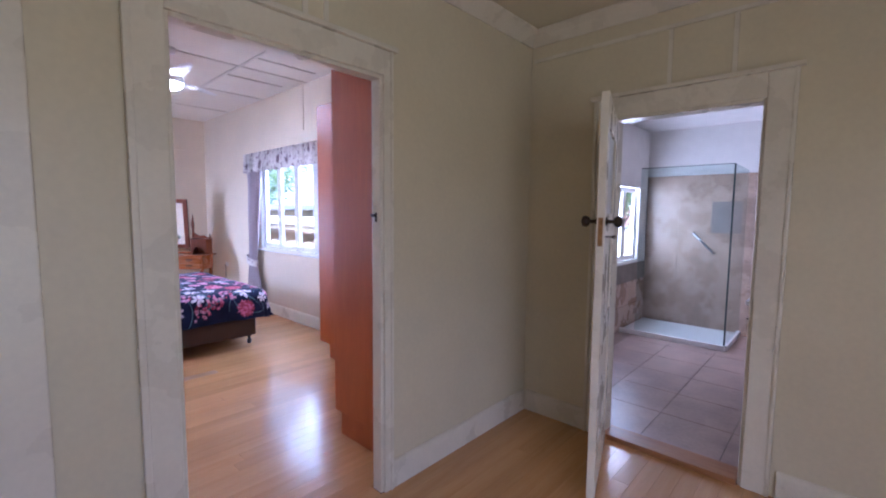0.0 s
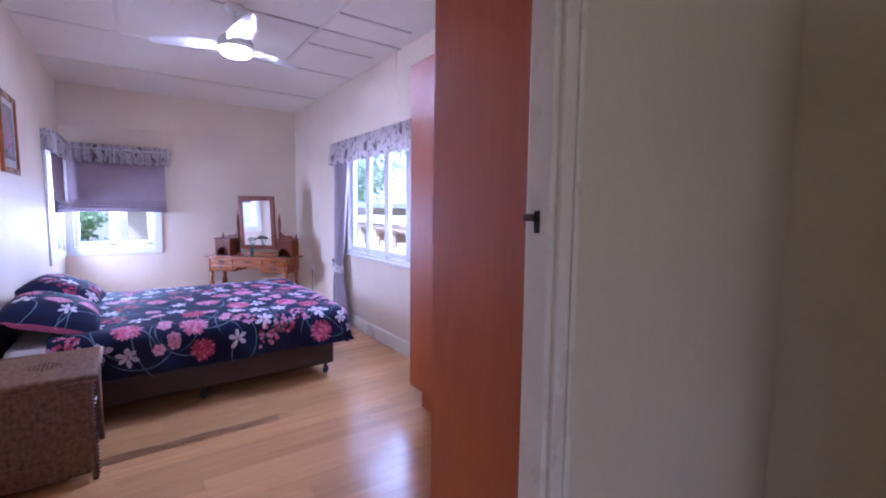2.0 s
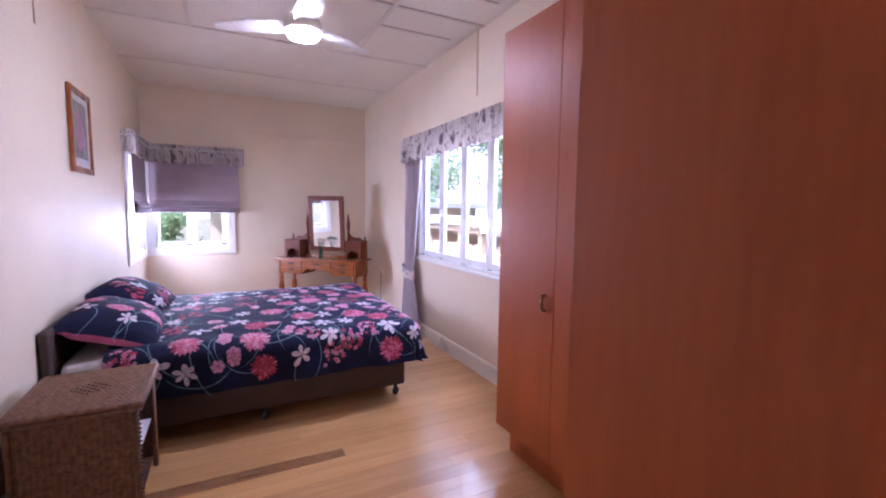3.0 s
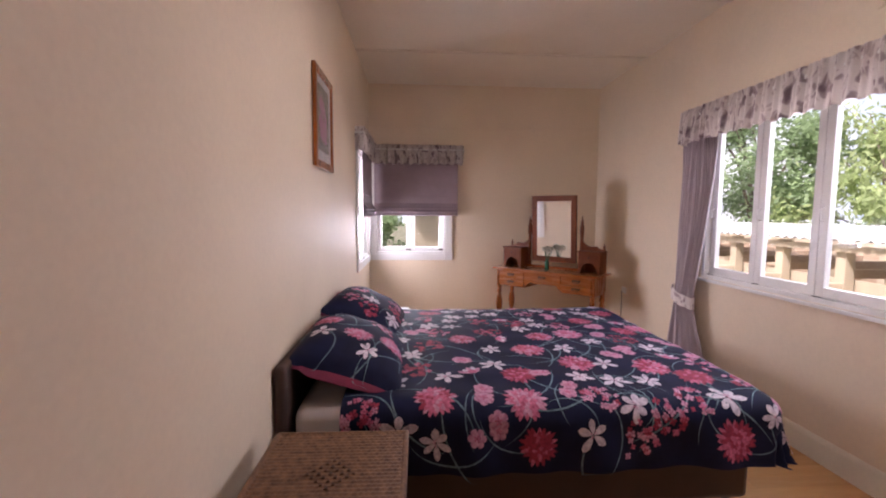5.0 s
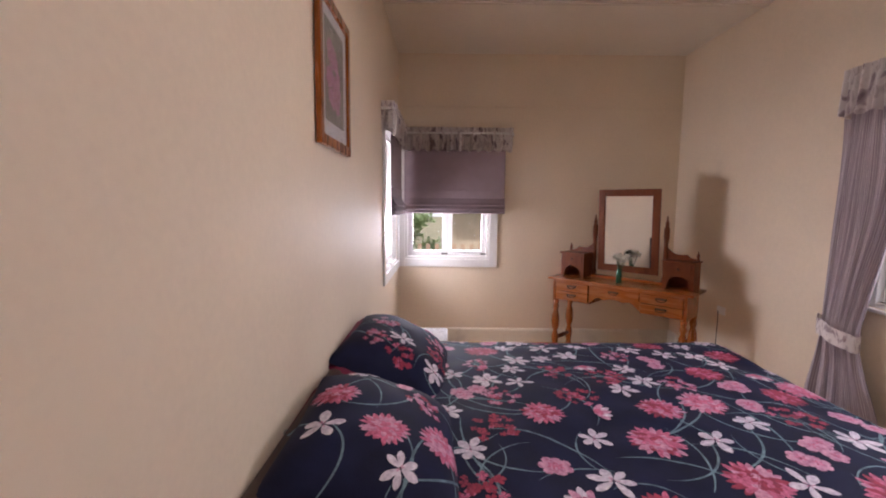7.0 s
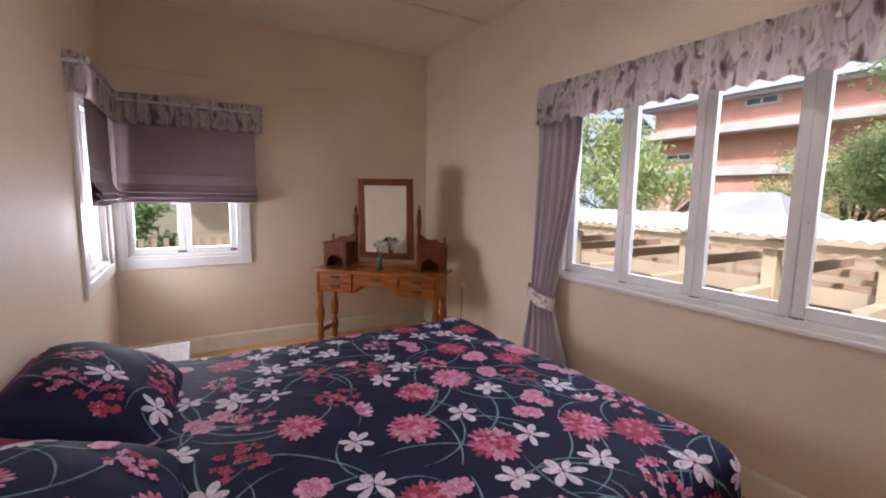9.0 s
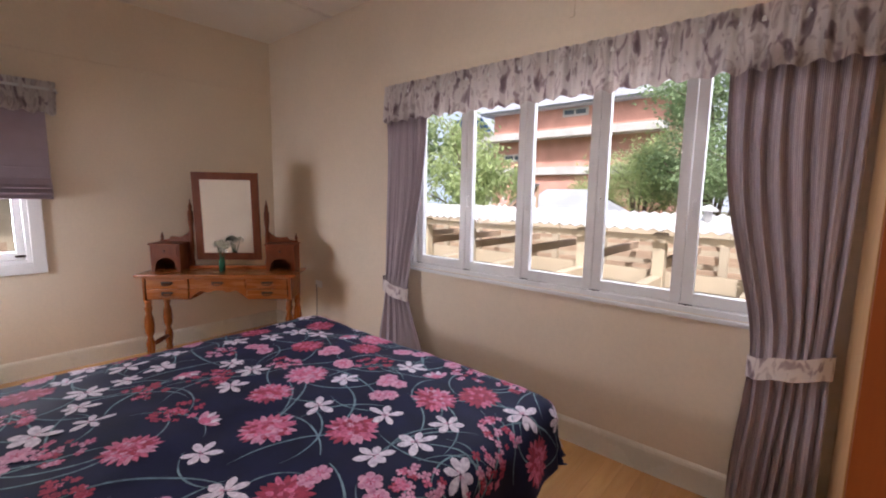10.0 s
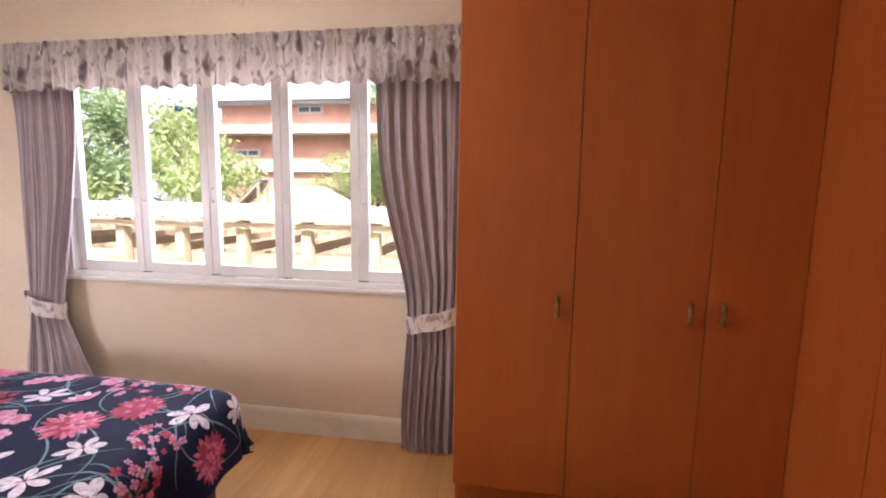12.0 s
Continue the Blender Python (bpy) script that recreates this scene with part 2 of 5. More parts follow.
def tube(points, radius, steps=8):
    bm = bmesh.new()
    add_tube(bm, points, radius, steps)
    return bm


def add_sheet(bm, f, nu, nv, slot=0, uv=None):
    """A surface from f(u, v) with u and v from 0 to 1."""
    layer = bm.loops.layers.uv.verify() if uv else None
    grid = [[bm.verts.new(f(i / nu, j / nv)) for j in range(nv + 1)] for i in range(nu + 1)]
    for i in range(nu):
        for j in range(nv):
            face = bm.faces.new((grid[i][j], grid[i + 1][j], grid[i + 1][j + 1], grid[i][j + 1]))
            face.material_index = slot
            if uv:
                for loop, (a, b) in zip(face.loops, ((i, j), (i + 1, j), (i + 1, j + 1), (i, j + 1))):
                    loop[layer].uv = (uv[0] * a / nu, uv[1] * b / nv)
    return grid


def sheet(f, nu, nv, uv=None):
    bm = bmesh.new()
    add_sheet(bm, f, nu, nv, 0, uv)
    return bm


def structure(name, bm, material, label, category, smooth=False):
    return tagged(part(name, bm, material, None, "", smooth), label, category, "", "structure")


# ---- the plan ----
HALL_X, BED_X = -1.545, -1.605          # the two faces of the wall between hall and bedroom
BATH_Y, BATH_IN = 2.83, 2.94            # the two faces of the wall between hall and bathroom
WIN_Y, PIC_Y, FAR_X = 2.92, -0.095, -8.40
CEIL_Z, HALL_CEIL = 3.09, 2.77
DOOR_Y0, DOOR_Y1, DOOR_Z = 0.482, 1.445, 2.18
BATH_X0, BATH_X1, BATH_Z = -0.945, -0.135, 2.115
WX0, WX1, WZ0, WZ1 = -6.212, -3.743, 0.935, 2.21      # garden window
CY0, CY1, CZ0, CZ1 = -0.03, 0.906, 0.915, 2.20         # corner window in the far wall
SX0, SX1 = -8.26, -7.28                            # corner window in the picture wall


def wall_with_holes(name, axis, a0, a1, b0, b1, z0, z1, holes, material, label):
    """A wall along x (axis 0) or y (axis 1) from a0 to a1, thick from b0 to b1, with openings (a, a, z, z) right through it."""
    bm = bmesh.new()
    cuts = sorted({a0, a1, *(h[0] for h in holes), *(h[1] for h in holes)})
    for c0, c1 in zip(cuts, cuts[1:]):
        mid = (c0 + c1) / 2
        spans, low = [], z0
        for h in sorted((h for h in holes if h[0] < mid < h[1]), key=lambda h: h[2]):
            if h[2] > low:
                spans.append((low, h[2]))
            low = h[3]
        if low < z1:
            spans.append((low, z1))
        for s0, s1 in spans:
            if axis == 0:
                add_box(bm, c0, c1, b0, b1, s0, s1)
            else:
                add_box(bm, b0, b1, c0, c1, s0, s1)
    bmesh.ops.remove_doubles(bm, verts=bm.verts, dist=0.0005)
    return structure(name, bm, material, label, "wall")


wall_with_holes("wall_hall_bedroom", 1, -2.0, WIN_Y + 0.13, BED_X, HALL_X, 0, CEIL_Z, [(DOOR_Y0, DOOR_Y1, 0, DOOR_Z)], [CREAM, HALLPAINT], "cream painted wall with the bedroom doorway in it")
for face in bpy.data.objects["wall_hall_bedroom"].data.polygons:
    face.material_index = 1 if face.normal.x > 0.9 else 0
wall_with_holes("wall_bathroom_door", 0, HALL_X, 1.6, BATH_Y, BATH_IN, 0, CEIL_Z, [(BATH_X0, BATH_X1, 0, BATH_Z)], [HALLPAINT], "cream painted hall wall with the bathroom doorway in it")
wall_with_holes("wall_window", 0, FAR_X - 0.15, BED_X, WIN_Y, WIN_Y + 0.13, 0, CEIL_Z, [(WX0, WX1, WZ0, WZ1)], [CREAM], "cream painted wall with a row of casement windows")
wall_with_holes("wall_far", 1, PIC_Y, WIN_Y, FAR_X - 0.15, FAR_X, 0, CEIL_Z, [(CY0, CY1, CZ0, CZ1)], [CREAM], "cream painted wall behind the dressing table")
wall_with_holes("wall_picture", 0, FAR_X - 0.15, BED_X, PIC_Y - 0.15, PIC_Y, 0, CEIL_Z, [(SX0, SX1, CZ0, CZ1)], [CREAM], "cream painted wall at the head of the bed")
wall_with_holes("wall_hall_back", 0, HALL_X, 1.6, -2.12, -2.0, 0, CEIL_Z, [], [HALLPAINT], "plain cream hall wall")
# The opening in this unseen wall is added for the hall fill lamp.
wall_with_holes("wall_hall_side", 1, -2.0, BATH_Y, 1.6, 1.72, 0, CEIL_Z, [(-0.75, 1.15, 0.3, 2.3)], [HALLPAINT], "plain cream hall wall")
structure("ceiling_bedroom", box(FAR_X, BED_X, PIC_Y, WIN_Y, CEIL_Z, CEIL_Z + 0.1), CEIL, "white painted sheeted bedroom ceiling", "ceiling")
structure("ceiling_hall", box(HALL_X, 1.6, -2.0, BATH_Y, HALL_CEIL, HALL_CEIL + 0.1), HALLPAINT, "cream painted hall ceiling", "ceiling")
# Unseen slab over the house, overhanging far enough to block sun at the windows.
structure("roof", box(FAR_X - 1.6, 4.0, PIC_Y - 1.8, WIN_Y + 0.35, 3.32, 3.42), WHITE, "white roof slab over the house, unseen, widened to keep sun out", "roof")
# Second unseen slab, there only to stop sun entering the hall opening.
structure("roof", box(1.0, 4.0, -5.5, PIC_Y - 1.81, 3.32, 3.42), WHITE, "unseen white slab added to keep sun out of the hall opening", "roof")
structure("floor", box(FAR_X - 0.1, 1.7, -2.1, WIN_Y + 0.1, -0.12, -0.022), DARKGAP, "timber subfloor under the boards", "floor")


def path_prism(bm, profile, p0, p1, out, slot=0):
    """A moulding: profile rows of (out from the wall, height), drawn straight from p0 to p1."""
    p0, p1, out = Vector(p0), Vector(p1), Vector(out)
    a = [bm.verts.new(p0 + o * out + Vector((0, 0, h))) for o, h in profile]
    b = [bm.verts.new(p1 + o * out + Vector((0, 0, h))) for o, h in profile]
    n = len(profile)
    for k in range(n):
        f = bm.faces.new((a[k], a[(k + 1) % n], b[(k + 1) % n], b[k]))
        f.material_index = slot
    bm.faces.new(a[::-1])
    bm.faces.new(b)


SKIRT = [(0, 0), (0.018, 0), (0.018, 0.125), (0.014, 0.14), (0.006, 0.15), (0, 0.15)]
for p0, p1, out in (
    ((HALL_X, DOOR_Y1 + 0.05, 0), (HALL_X, BATH_Y - 0.02, 0), (1, 0, 0)),
    ((HALL_X + 0.019, BATH_Y, 0), (BATH_X0 - 0.105, BATH_Y, 0), (0, -1, 0)),
    ((BATH_X1 + 0.14, BATH_Y, 0), (1.6, BATH_Y, 0), (0, -1, 0)),
    ((FAR_X, WIN_Y, 0), (-3.612, WIN_Y, 0), (0, -1, 0)),
    ((FAR_X, PIC_Y + 0.02, 0), (FAR_X, WIN_Y - 0.02, 0), (1, 0, 0)),
    ((FAR_X + 0.02, PIC_Y, 0), (BED_X - 0.02, PIC_Y, 0), (0, 1, 0)),
):
    bm = bmesh.new()
    path_prism(bm, SKIRT, p0, p1, out)
    bmesh.ops.recalc_face_normals(bm, faces=bm.faces)
    structure("baseboard", bm, TRIM, "cream gloss painted skirting board", "baseboard")

# cover battens on the ceiling and the walls
bm = bmesh.new()
for x in (-7.25, -6.03, -4.82, -3.60, -2.40):
    add_box(bm, x - 0.018, x + 0.018, PIC_Y, WIN_Y, CEIL_Z - 0.012, CEIL_Z - 0.0005, 0.003)
for x in (-5.22, -4.42):
    add_box(bm, x - 0.014, x + 0.014, 2.12, 2.80, CEIL_Z - 0.012, CEIL_Z - 0.0005, 0.003)
for y in (0.635, 2.10):
    for x0, x1 in ((-6.01, -4.84), (-4.80, -3.62), (-3.58, -2.42), (-2.38, BED_X)):
        add_box(bm, x0, x1, y - 0.018, y + 0.018, CEIL_Z - 0.012, CEIL_Z - 0.0005, 0.003)
structure("ceiling_battens", bm, BATTEN, "thin painted cover strips over the ceiling joints", "trim")
for name, verts in (("trim", (FAR_X, FAR_X + 0.012, PIC_Y, WIN_Y, 2.545, 2.57)),
                    ("trim", (-4.935, -4.905, WIN_Y - 0.010, WIN_Y, 2.527, CEIL_Z)), ("trim", (-4.93, -4.90, PIC_Y, PIC_Y + 0.01, 2.555, CEIL_Z))):
    structure(name, box(*verts, 0.003), CREAM, "thin painted wall cover strip", "trim")

# doorway of the bedroom: lining, stops, architraves
def doorway(axis, a0, a1, b0, b1, top, side, width, depth_out, width_1):
    """Lining and casing of an opening; side tells on which face the casing stands (b0 or b1)."""
    out = []
    for k, (c0, c1) in enumerate(((a0, a0 + 0.028), (a1 - 0.028, a1))):
        out.append(("jamb", (c0, c1, b0 - 0.004, b1 + 0.004, 0, top)))
    out.append(("jamb", (a0 + 0.028, a1 - 0.028, b0 - 0.004, b1 + 0.004, top - 0.028, top)))
    f0, f1 = (b1 + 0.004, b1 + 0.004 + depth_out) if side > 0 else (b0 - 0.004 - depth_out, b0 - 0.004)
    g0, g1 = (f1, f1 + 0.008) if side > 0 else (f0 - 0.008, f0)
    for c0, c1, e0, e1 in ((a0 - width + 0.012, a0 + 0.012, a0 - width + 0.012, a0 - width + 0.035), (a1 - 0.012, a1 + width_1 - 0.012, a1 + width_1 - 0.03, a1 + width_1 - 0.012)):
        out.append(("architrave", (c0, c1, f0, f1, 0, top + width - 0.012)))
        out.append(("architrave", (e0, e1, g0, g1, 0, top + width - 0.012)))
    out.append(("architrave", (a0 + 0.012, a1 - 0.012, f0, f1, top - 0.012, top + width - 0.012)))
    h0, h1 = (f0, f1 + 0.022) if side > 0 else (f0 - 0.022, f1)
    out.append(("architrave", (a0 - width - 0.01, a1 + width_1 + 0.01, h0, h1, top + width - 0.012, top + width + 0.012)))
    frame_ob = tagged(new("door_frame"), "cream gloss painted door lining and moulded architrave", "door frame", "", "structure")
    for name, (c0, c1, d0, d1, z0, z1) in out:
        v = (c0, c1, d0, d1, z0, z1) if axis == 0 else (d0, d1, c0, c1, z0, z1)
        part(name, box(*v, 0.005), TRIM, frame_ob)
    return frame_ob


doorway(1, DOOR_Y0, DOOR_Y1, BED_X, HALL_X, DOOR_Z, 1, 0.12, 0.016, 0.055)
doorway(0, BATH_X0, BATH_X1, BATH_Y, BATH_IN, BATH_Z, -1, 0.125, 0.016, 0.125)

# ---- cloth materials ----
def striped(name):
    """Finely striped curtain cloth, striped along the cloth's own width."""
    m = mat(name, (0.27, 0.225, 0.25), 0.85, vary=0.06, scale=6, bump=0.15, fine=350)
    nt = m.node_tree
    b = nt.nodes["Principled BSDF"]
    uvn, sep = nt.nodes.new("ShaderNodeUVMap"), nt.nodes.new("ShaderNodeSeparateXYZ")
    nt.links.new(uvn.outputs[0], sep.inputs[0])
    mul, fra = nt.nodes.new("ShaderNodeMath"), nt.nodes.new("ShaderNodeMath")
    mul.operation, fra.operation = "MULTIPLY", "FRACT"
    mul.inputs[1].default_value = 1.0
    nt.links.new(sep.outputs[0], mul.inputs[0])
    nt.links.new(mul.outputs[0], fra.inputs[0])
    ramp = nt.nodes.new("ShaderNodeValToRGB")
    ramp.color_ramp.interpolation = "CONSTANT"
    els = ramp.color_ramp.elements
    els[0].position, els[0].color = 0.0, (0.36, 0.30, 0.33, 1)
    els[1].position, els[1].color = 0.34, (0.62, 0.55, 0.54, 1)
    for pos, col in ((0.44, (0.29, 0.235, 0.27, 1)), (0.62, (0.66, 0.59, 0.59, 1)), (0.70, (0.43, 0.36, 0.39, 1)), (0.86, (0.22, 0.18, 0.21, 1)), (0.92, (0.60, 0.53, 0.53, 1))):
        e = els.new(pos)
        e.color = col
    nt.links.new(fra.outputs[0], ramp.inputs[0])
    for link in list(nt.links):
        if link.to_socket == b.inputs["Base Color"]:
            nt.links.remove(link)
    nt.links.new(ramp.outputs[0], b.inputs["Base Color"])
    return m


def floral(name, scale=11.0):
    """Soft watercolour print in grey and mauve on off-white."""
    m = mat(name, (0.62, 0.55, 0.52), 0.85, vary=0.05, scale=scale, bump=0.15, fine=320)
    nt = m.node_tree
    b = nt.nodes["Principled BSDF"]
    uvn = nt.nodes.new("ShaderNodeUVMap")
    n = nt.nodes.new("ShaderNodeTexNoise")
    n.inputs["Scale"].default_value, n.inputs["Detail"].default_value, n.inputs["Distortion"].default_value = scale, 2, 0.5
    squash = nt.nodes.new("ShaderNodeMapping")
    squash.inputs["Scale"].default_value = (2.0, 0.8, 1.0)
    nt.links.new(uvn.outputs[0], squash.inputs["Vector"])
    nt.links.new(squash.outputs[0], n.inputs["Vector"])
    ramp = nt.nodes.new("ShaderNodeValToRGB")
    els = ramp.color_ramp.elements
    els[0].position, els[0].color = 0.30, (0.22, 0.16, 0.175, 1)
    els[1].position, els[1].color = 0.70, (0.66, 0.60, 0.57, 1)
    for pos, col in ((0.40, (0.42, 0.34, 0.34, 1)), (0.45, (0.70, 0.64, 0.61, 1)), (0.57, (0.74, 0.68, 0.64, 1)), (0.63, (0.52, 0.44, 0.42, 1))):
        e = els.new(pos)
        e.color = col
    nt.links.new(n.outputs[0], ramp.inputs[0])
    nt.links.new(ramp.outputs[0], b.inputs["Base Color"])
    return m


STRIPE = striped("striped_curtain_cloth")
FLORAL = floral("floral_pelmet_cloth")


# ---- windows ----
def casement_window(name, axis, a0, a1, b_in, b_out, z0, z1, lights, label, knob_parts=True, transom=None):
    """A row of timber casements in an opening from a0 to a1; b_in and b_out are the room and garden faces of the frame."""
    win = tagged(new(name), label, "window", "", "structure")
    lo, hi = min(b_in, b_out), max(b_in, b_out)

    def put(part_name, c0, c1, d0, d1, e0, e1, material, parent, bevel=0.004):
        v = (c0, c1, d0, d1, e0, e1) if axis == 0 else (d0, d1, c0, c1, e0, e1)
        return part(part_name, box(*v, bevel), material, parent)

    put("window_frame", a0, a0 + 0.035, lo, hi, z0, z1, WHITE, win)
    put("window_frame", a1 - 0.035, a1, lo, hi, z0, z1, WHITE, win)
    put("window_frame", a0 + 0.035, a1 - 0.035, lo, hi, z0, z0 + 0.03, WHITE, win)
    put("window_frame", a0 + 0.035, a1 - 0.035, lo, hi, z1 - 0.035, z1, WHITE, win)
    step = (a1 - a0 - 0.07) / lights
    sign = 1 if b_out > b_in else -1
    s0, s1 = sorted((b_in + sign * 0.045, b_in + sign * 0.085))
    for k in range(lights):
        c0, c1 = a0 + 0.036 + k * step + 0.001, a0 + 0.034 + (k + 1) * step - 0.001
        sash = put("casement", c0, c0 + 0.052, s0, s1, z0 + 0.032, z1 - 0.037, WHITE, win)
        put("stile", c1 - 0.052, c1, s0, s1, z0 + 0.032, z1 - 0.037, WHITE, sash)
        put("bottom_rail", c0 + 0.052, c1 - 0.052, s0, s1, z0 + 0.032, z0 + 0.092, WHITE, sash)
        put("top_rail", c0 + 0.052, c1 - 0.052, s0, s1, z1 - 0.09, z1 - 0.037, WHITE, sash)
        mid = (s0 + s1) / 2
        pane = put("pane", c0 + 0.05, c1 - 0.05, mid - 0.002, mid + 0.002, z0 + 0.09, z1 - 0.088, GLASS, sash, 0)
        pane.visible_shadow = False
        if knob_parts:
            face = s0 if sign > 0 else s1
            inner = face - sign * 0.0
            bm = bmesh.new()
            ca = c0 + 0.026
            if axis == 0:
                add_tube(bm, [(ca, inner + 0.002, z0 + 0.485), (ca, inner - sign * 0.028, z0 + 0.495), (ca, inner - sign * 0.03, z0 + 0.56), (ca, inner + 0.002, z0 + 0.57)], 0.006, 6)
                handle = part("casement_handle", bm, WHITE, sash, "white painted pull handle", True)
                bm = bmesh.new()
                add_box(bm, ca - 0.035, ca + 0.03, inner - sign * 0.016, inner, z0 + 0.010, z0 + 0.033, 0.004)
                add_lathe(bm, [(0.004, -0.028), (0.012, -0.024), (0.014, -0.012), (0.006, 0.0)], pose(ca, inner - sign * 0.004, z0 + 0.021, -90 if sign < 0 else 90, 0, 0) @ pose(0, 0, 0.0, 180), 10)
                part("catch", bm, IRON, sash, "dark metal catch", True)
            else:
                bm.free()
                part("catch", box(inner - 0.012 if sign > 0 else inner, inner if sign > 0 else inner + 0.012, c1 - 0.06, c1 + 0.01, z0 + 0.05, z0 + 0.066, 0.003), IRON, sash, "dark metal catch")
    return win


garden_window = casement_window("window_1", 0, WX0, WX1, WIN_Y + 0.004, WIN_Y + 0.128, WZ0, WZ1, 5, "white painted row of five timber casement windows")
part("window_sill", box(WX0 - 0.07, WX1 + 0.05, WIN_Y - 0.024, WIN_Y + 0.002, WZ0 - 0.026, WZ0 - 0.002, 0.006), WHITE, garden_window)
corner_window = casement_window("window_2", 1, CY0, CY1, FAR_X - 0.004, FAR_X - 0.145, CZ0, CZ1, 2, "white painted two-light casement window in the far wall")
for v in ((FAR_X + 0.001, FAR_X + 0.02, CY0 - 0.055, CY0 + 0.006, CZ0 - 0.08, CZ1 + 0.08), (FAR_X + 0.001, FAR_X + 0.02, CY1 - 0.006, CY1 + 0.08, CZ0 - 0.08, CZ1 + 0.08),
          (FAR_X + 0.001, FAR_X + 0.02, CY0 + 0.006, CY1 - 0.006, CZ0 - 0.08, CZ0 + 0.006), (FAR_X + 0.001, FAR_X + 0.02, CY0 + 0.006, CY1 - 0.006, CZ1 - 0.006, CZ1 + 0.08)):
    part("architrave", box(*v, 0.004), WHITE, corner_window)
side_window = casement_window("window_3", 0, SX0, SX1, PIC_Y - 0.004, PIC_Y - 0.145, CZ0, CZ1, 2, "white painted casement window in the wall at the bed head", False)
for v in ((SX0 - 0.08, SX0 + 0.006, PIC_Y + 0.001, PIC_Y + 0.02, CZ0 - 0.08, CZ1 + 0.08), (SX1 - 0.006, SX1 + 0.08, PIC_Y + 0.001, PIC_Y + 0.02, CZ0 - 0.08, CZ1 + 0.08),
          (SX0 + 0.006, SX1 - 0.006, PIC_Y + 0.001, PIC_Y + 0.02, CZ0 - 0.08, CZ0 + 0.006), (SX0 + 0.006, SX1 - 0.006, PIC_Y + 0.001, PIC_Y + 0.02, CZ1 - 0.006, CZ1 + 0.08)):
    part("architrave", box(*v, 0.004), WHITE, side_window)


# ---- soft furnishings at the windows ----
def ripple(u, n, amp, seed):
    return amp * (0.6 * math.sin(2 * math.pi * n * u + seed) + 0.4 * math.sin(2 * math.pi * n * 1.73 * u + 2.1 * seed) + 0.35 * math.sin(2 * math.pi * n * 0.41 * u + 3 * seed))


def thick_sheet(f, nu, nv, normal, uv, t=0.004):
    bm = bmesh.new()
    add_sheet(bm, f, nu, nv, 0, uv)
    add_sheet(bm, lambda u, v: Vector(f(u, v)) - t * Vector(normal), nu, nv, 0, uv)
    return bm


def pelmet(path, z0, z1, seed, label):
    """A gathered frill hanging from a rail along the path (corner points)."""
    pts = [Vector(p) for p in path]
    lens = [(b - a).length for a, b in zip(pts, pts[1:])]
    total = sum(lens)

    def along(u):
        d = u * total
        for a, b, ln in zip(pts, pts[1:], lens):
            if d <= ln + 1e-6:
                w = (b - a) / ln
                return a + w * d, Vector((w.y, -w.x, 0))
            d -= ln
        return pts[-1], Vector(((pts[-1] - pts[-2]) / lens[-1]).yx.to_3d()) * 0

    def f(u, v):
        p, n = along(min(u, 0.9999))
        turn = 0.02 / total
        n = (along(max(0.0, u - turn))[1] + along(min(u + turn, 0.9999))[1]) / 2
        amp = (0.012 + 0.010 * v) * (1 if 0.004 < u < 0.996 else 0.2)
        drop = (z1 - z0) * v + 0.010 * v * math.sin(2 * math.pi * total * 9.5 * u + seed) * v
        pinch = 0.55 if 0.10 < v < 0.22 else 1.0
        q = p + n * (pinch * ripple(u, total * 13.0, amp, seed) + 0.012 * v)
        return (q.x, q.y, z1 - drop)

    ob = thing("pelmet", label, "pelmet")
    part("frill", thick_sheet(f, int(total * 130), 12, (0, 0, 0.0), (total, z1 - z0), 0), FLORAL, ob, "", True)
    bm = bmesh.new()
    for a, b in zip(pts, pts[1:]):
        n = Vector(((b - a).y, -(b - a).x, 0)).normalized()
        add_sheet(bm, lambda u, v: a.lerp(b, u) - n * (0.006 + 0.012 * v) + Vector((0, 0, z1 - 0.07)), 1, 1)
        add_sheet(bm, lambda u, v: a.lerp(b, u) - n * 0.006 + Vector((0, 0, z1 - 0.07 + 0.022 * v)), 1, 1)
    part("rail", bm, WHITE, ob)
    return ob


pelmet([(-6.325, WIN_Y, 0), (-6.325, 2.745, 0), (-3.615, 2.745, 0), (-3.615, WIN_Y, 0)], 2.045, 2.312, 1.3, "gathered floral pelmet in grey and mauve over the garden window")
pelmet([(-7.14, PIC_Y + 0.002, 0), (-7.14, PIC_Y + 0.10, 0), (FAR_X + 0.13, PIC_Y + 0.10, 0), (FAR_X + 0.13, 1.115, 0), (FAR_X + 0.002, 1.115, 0)][::-1], 2.075, 2.312, 4.1, "gathered floral pelmet in grey and mauve round the corner windows")


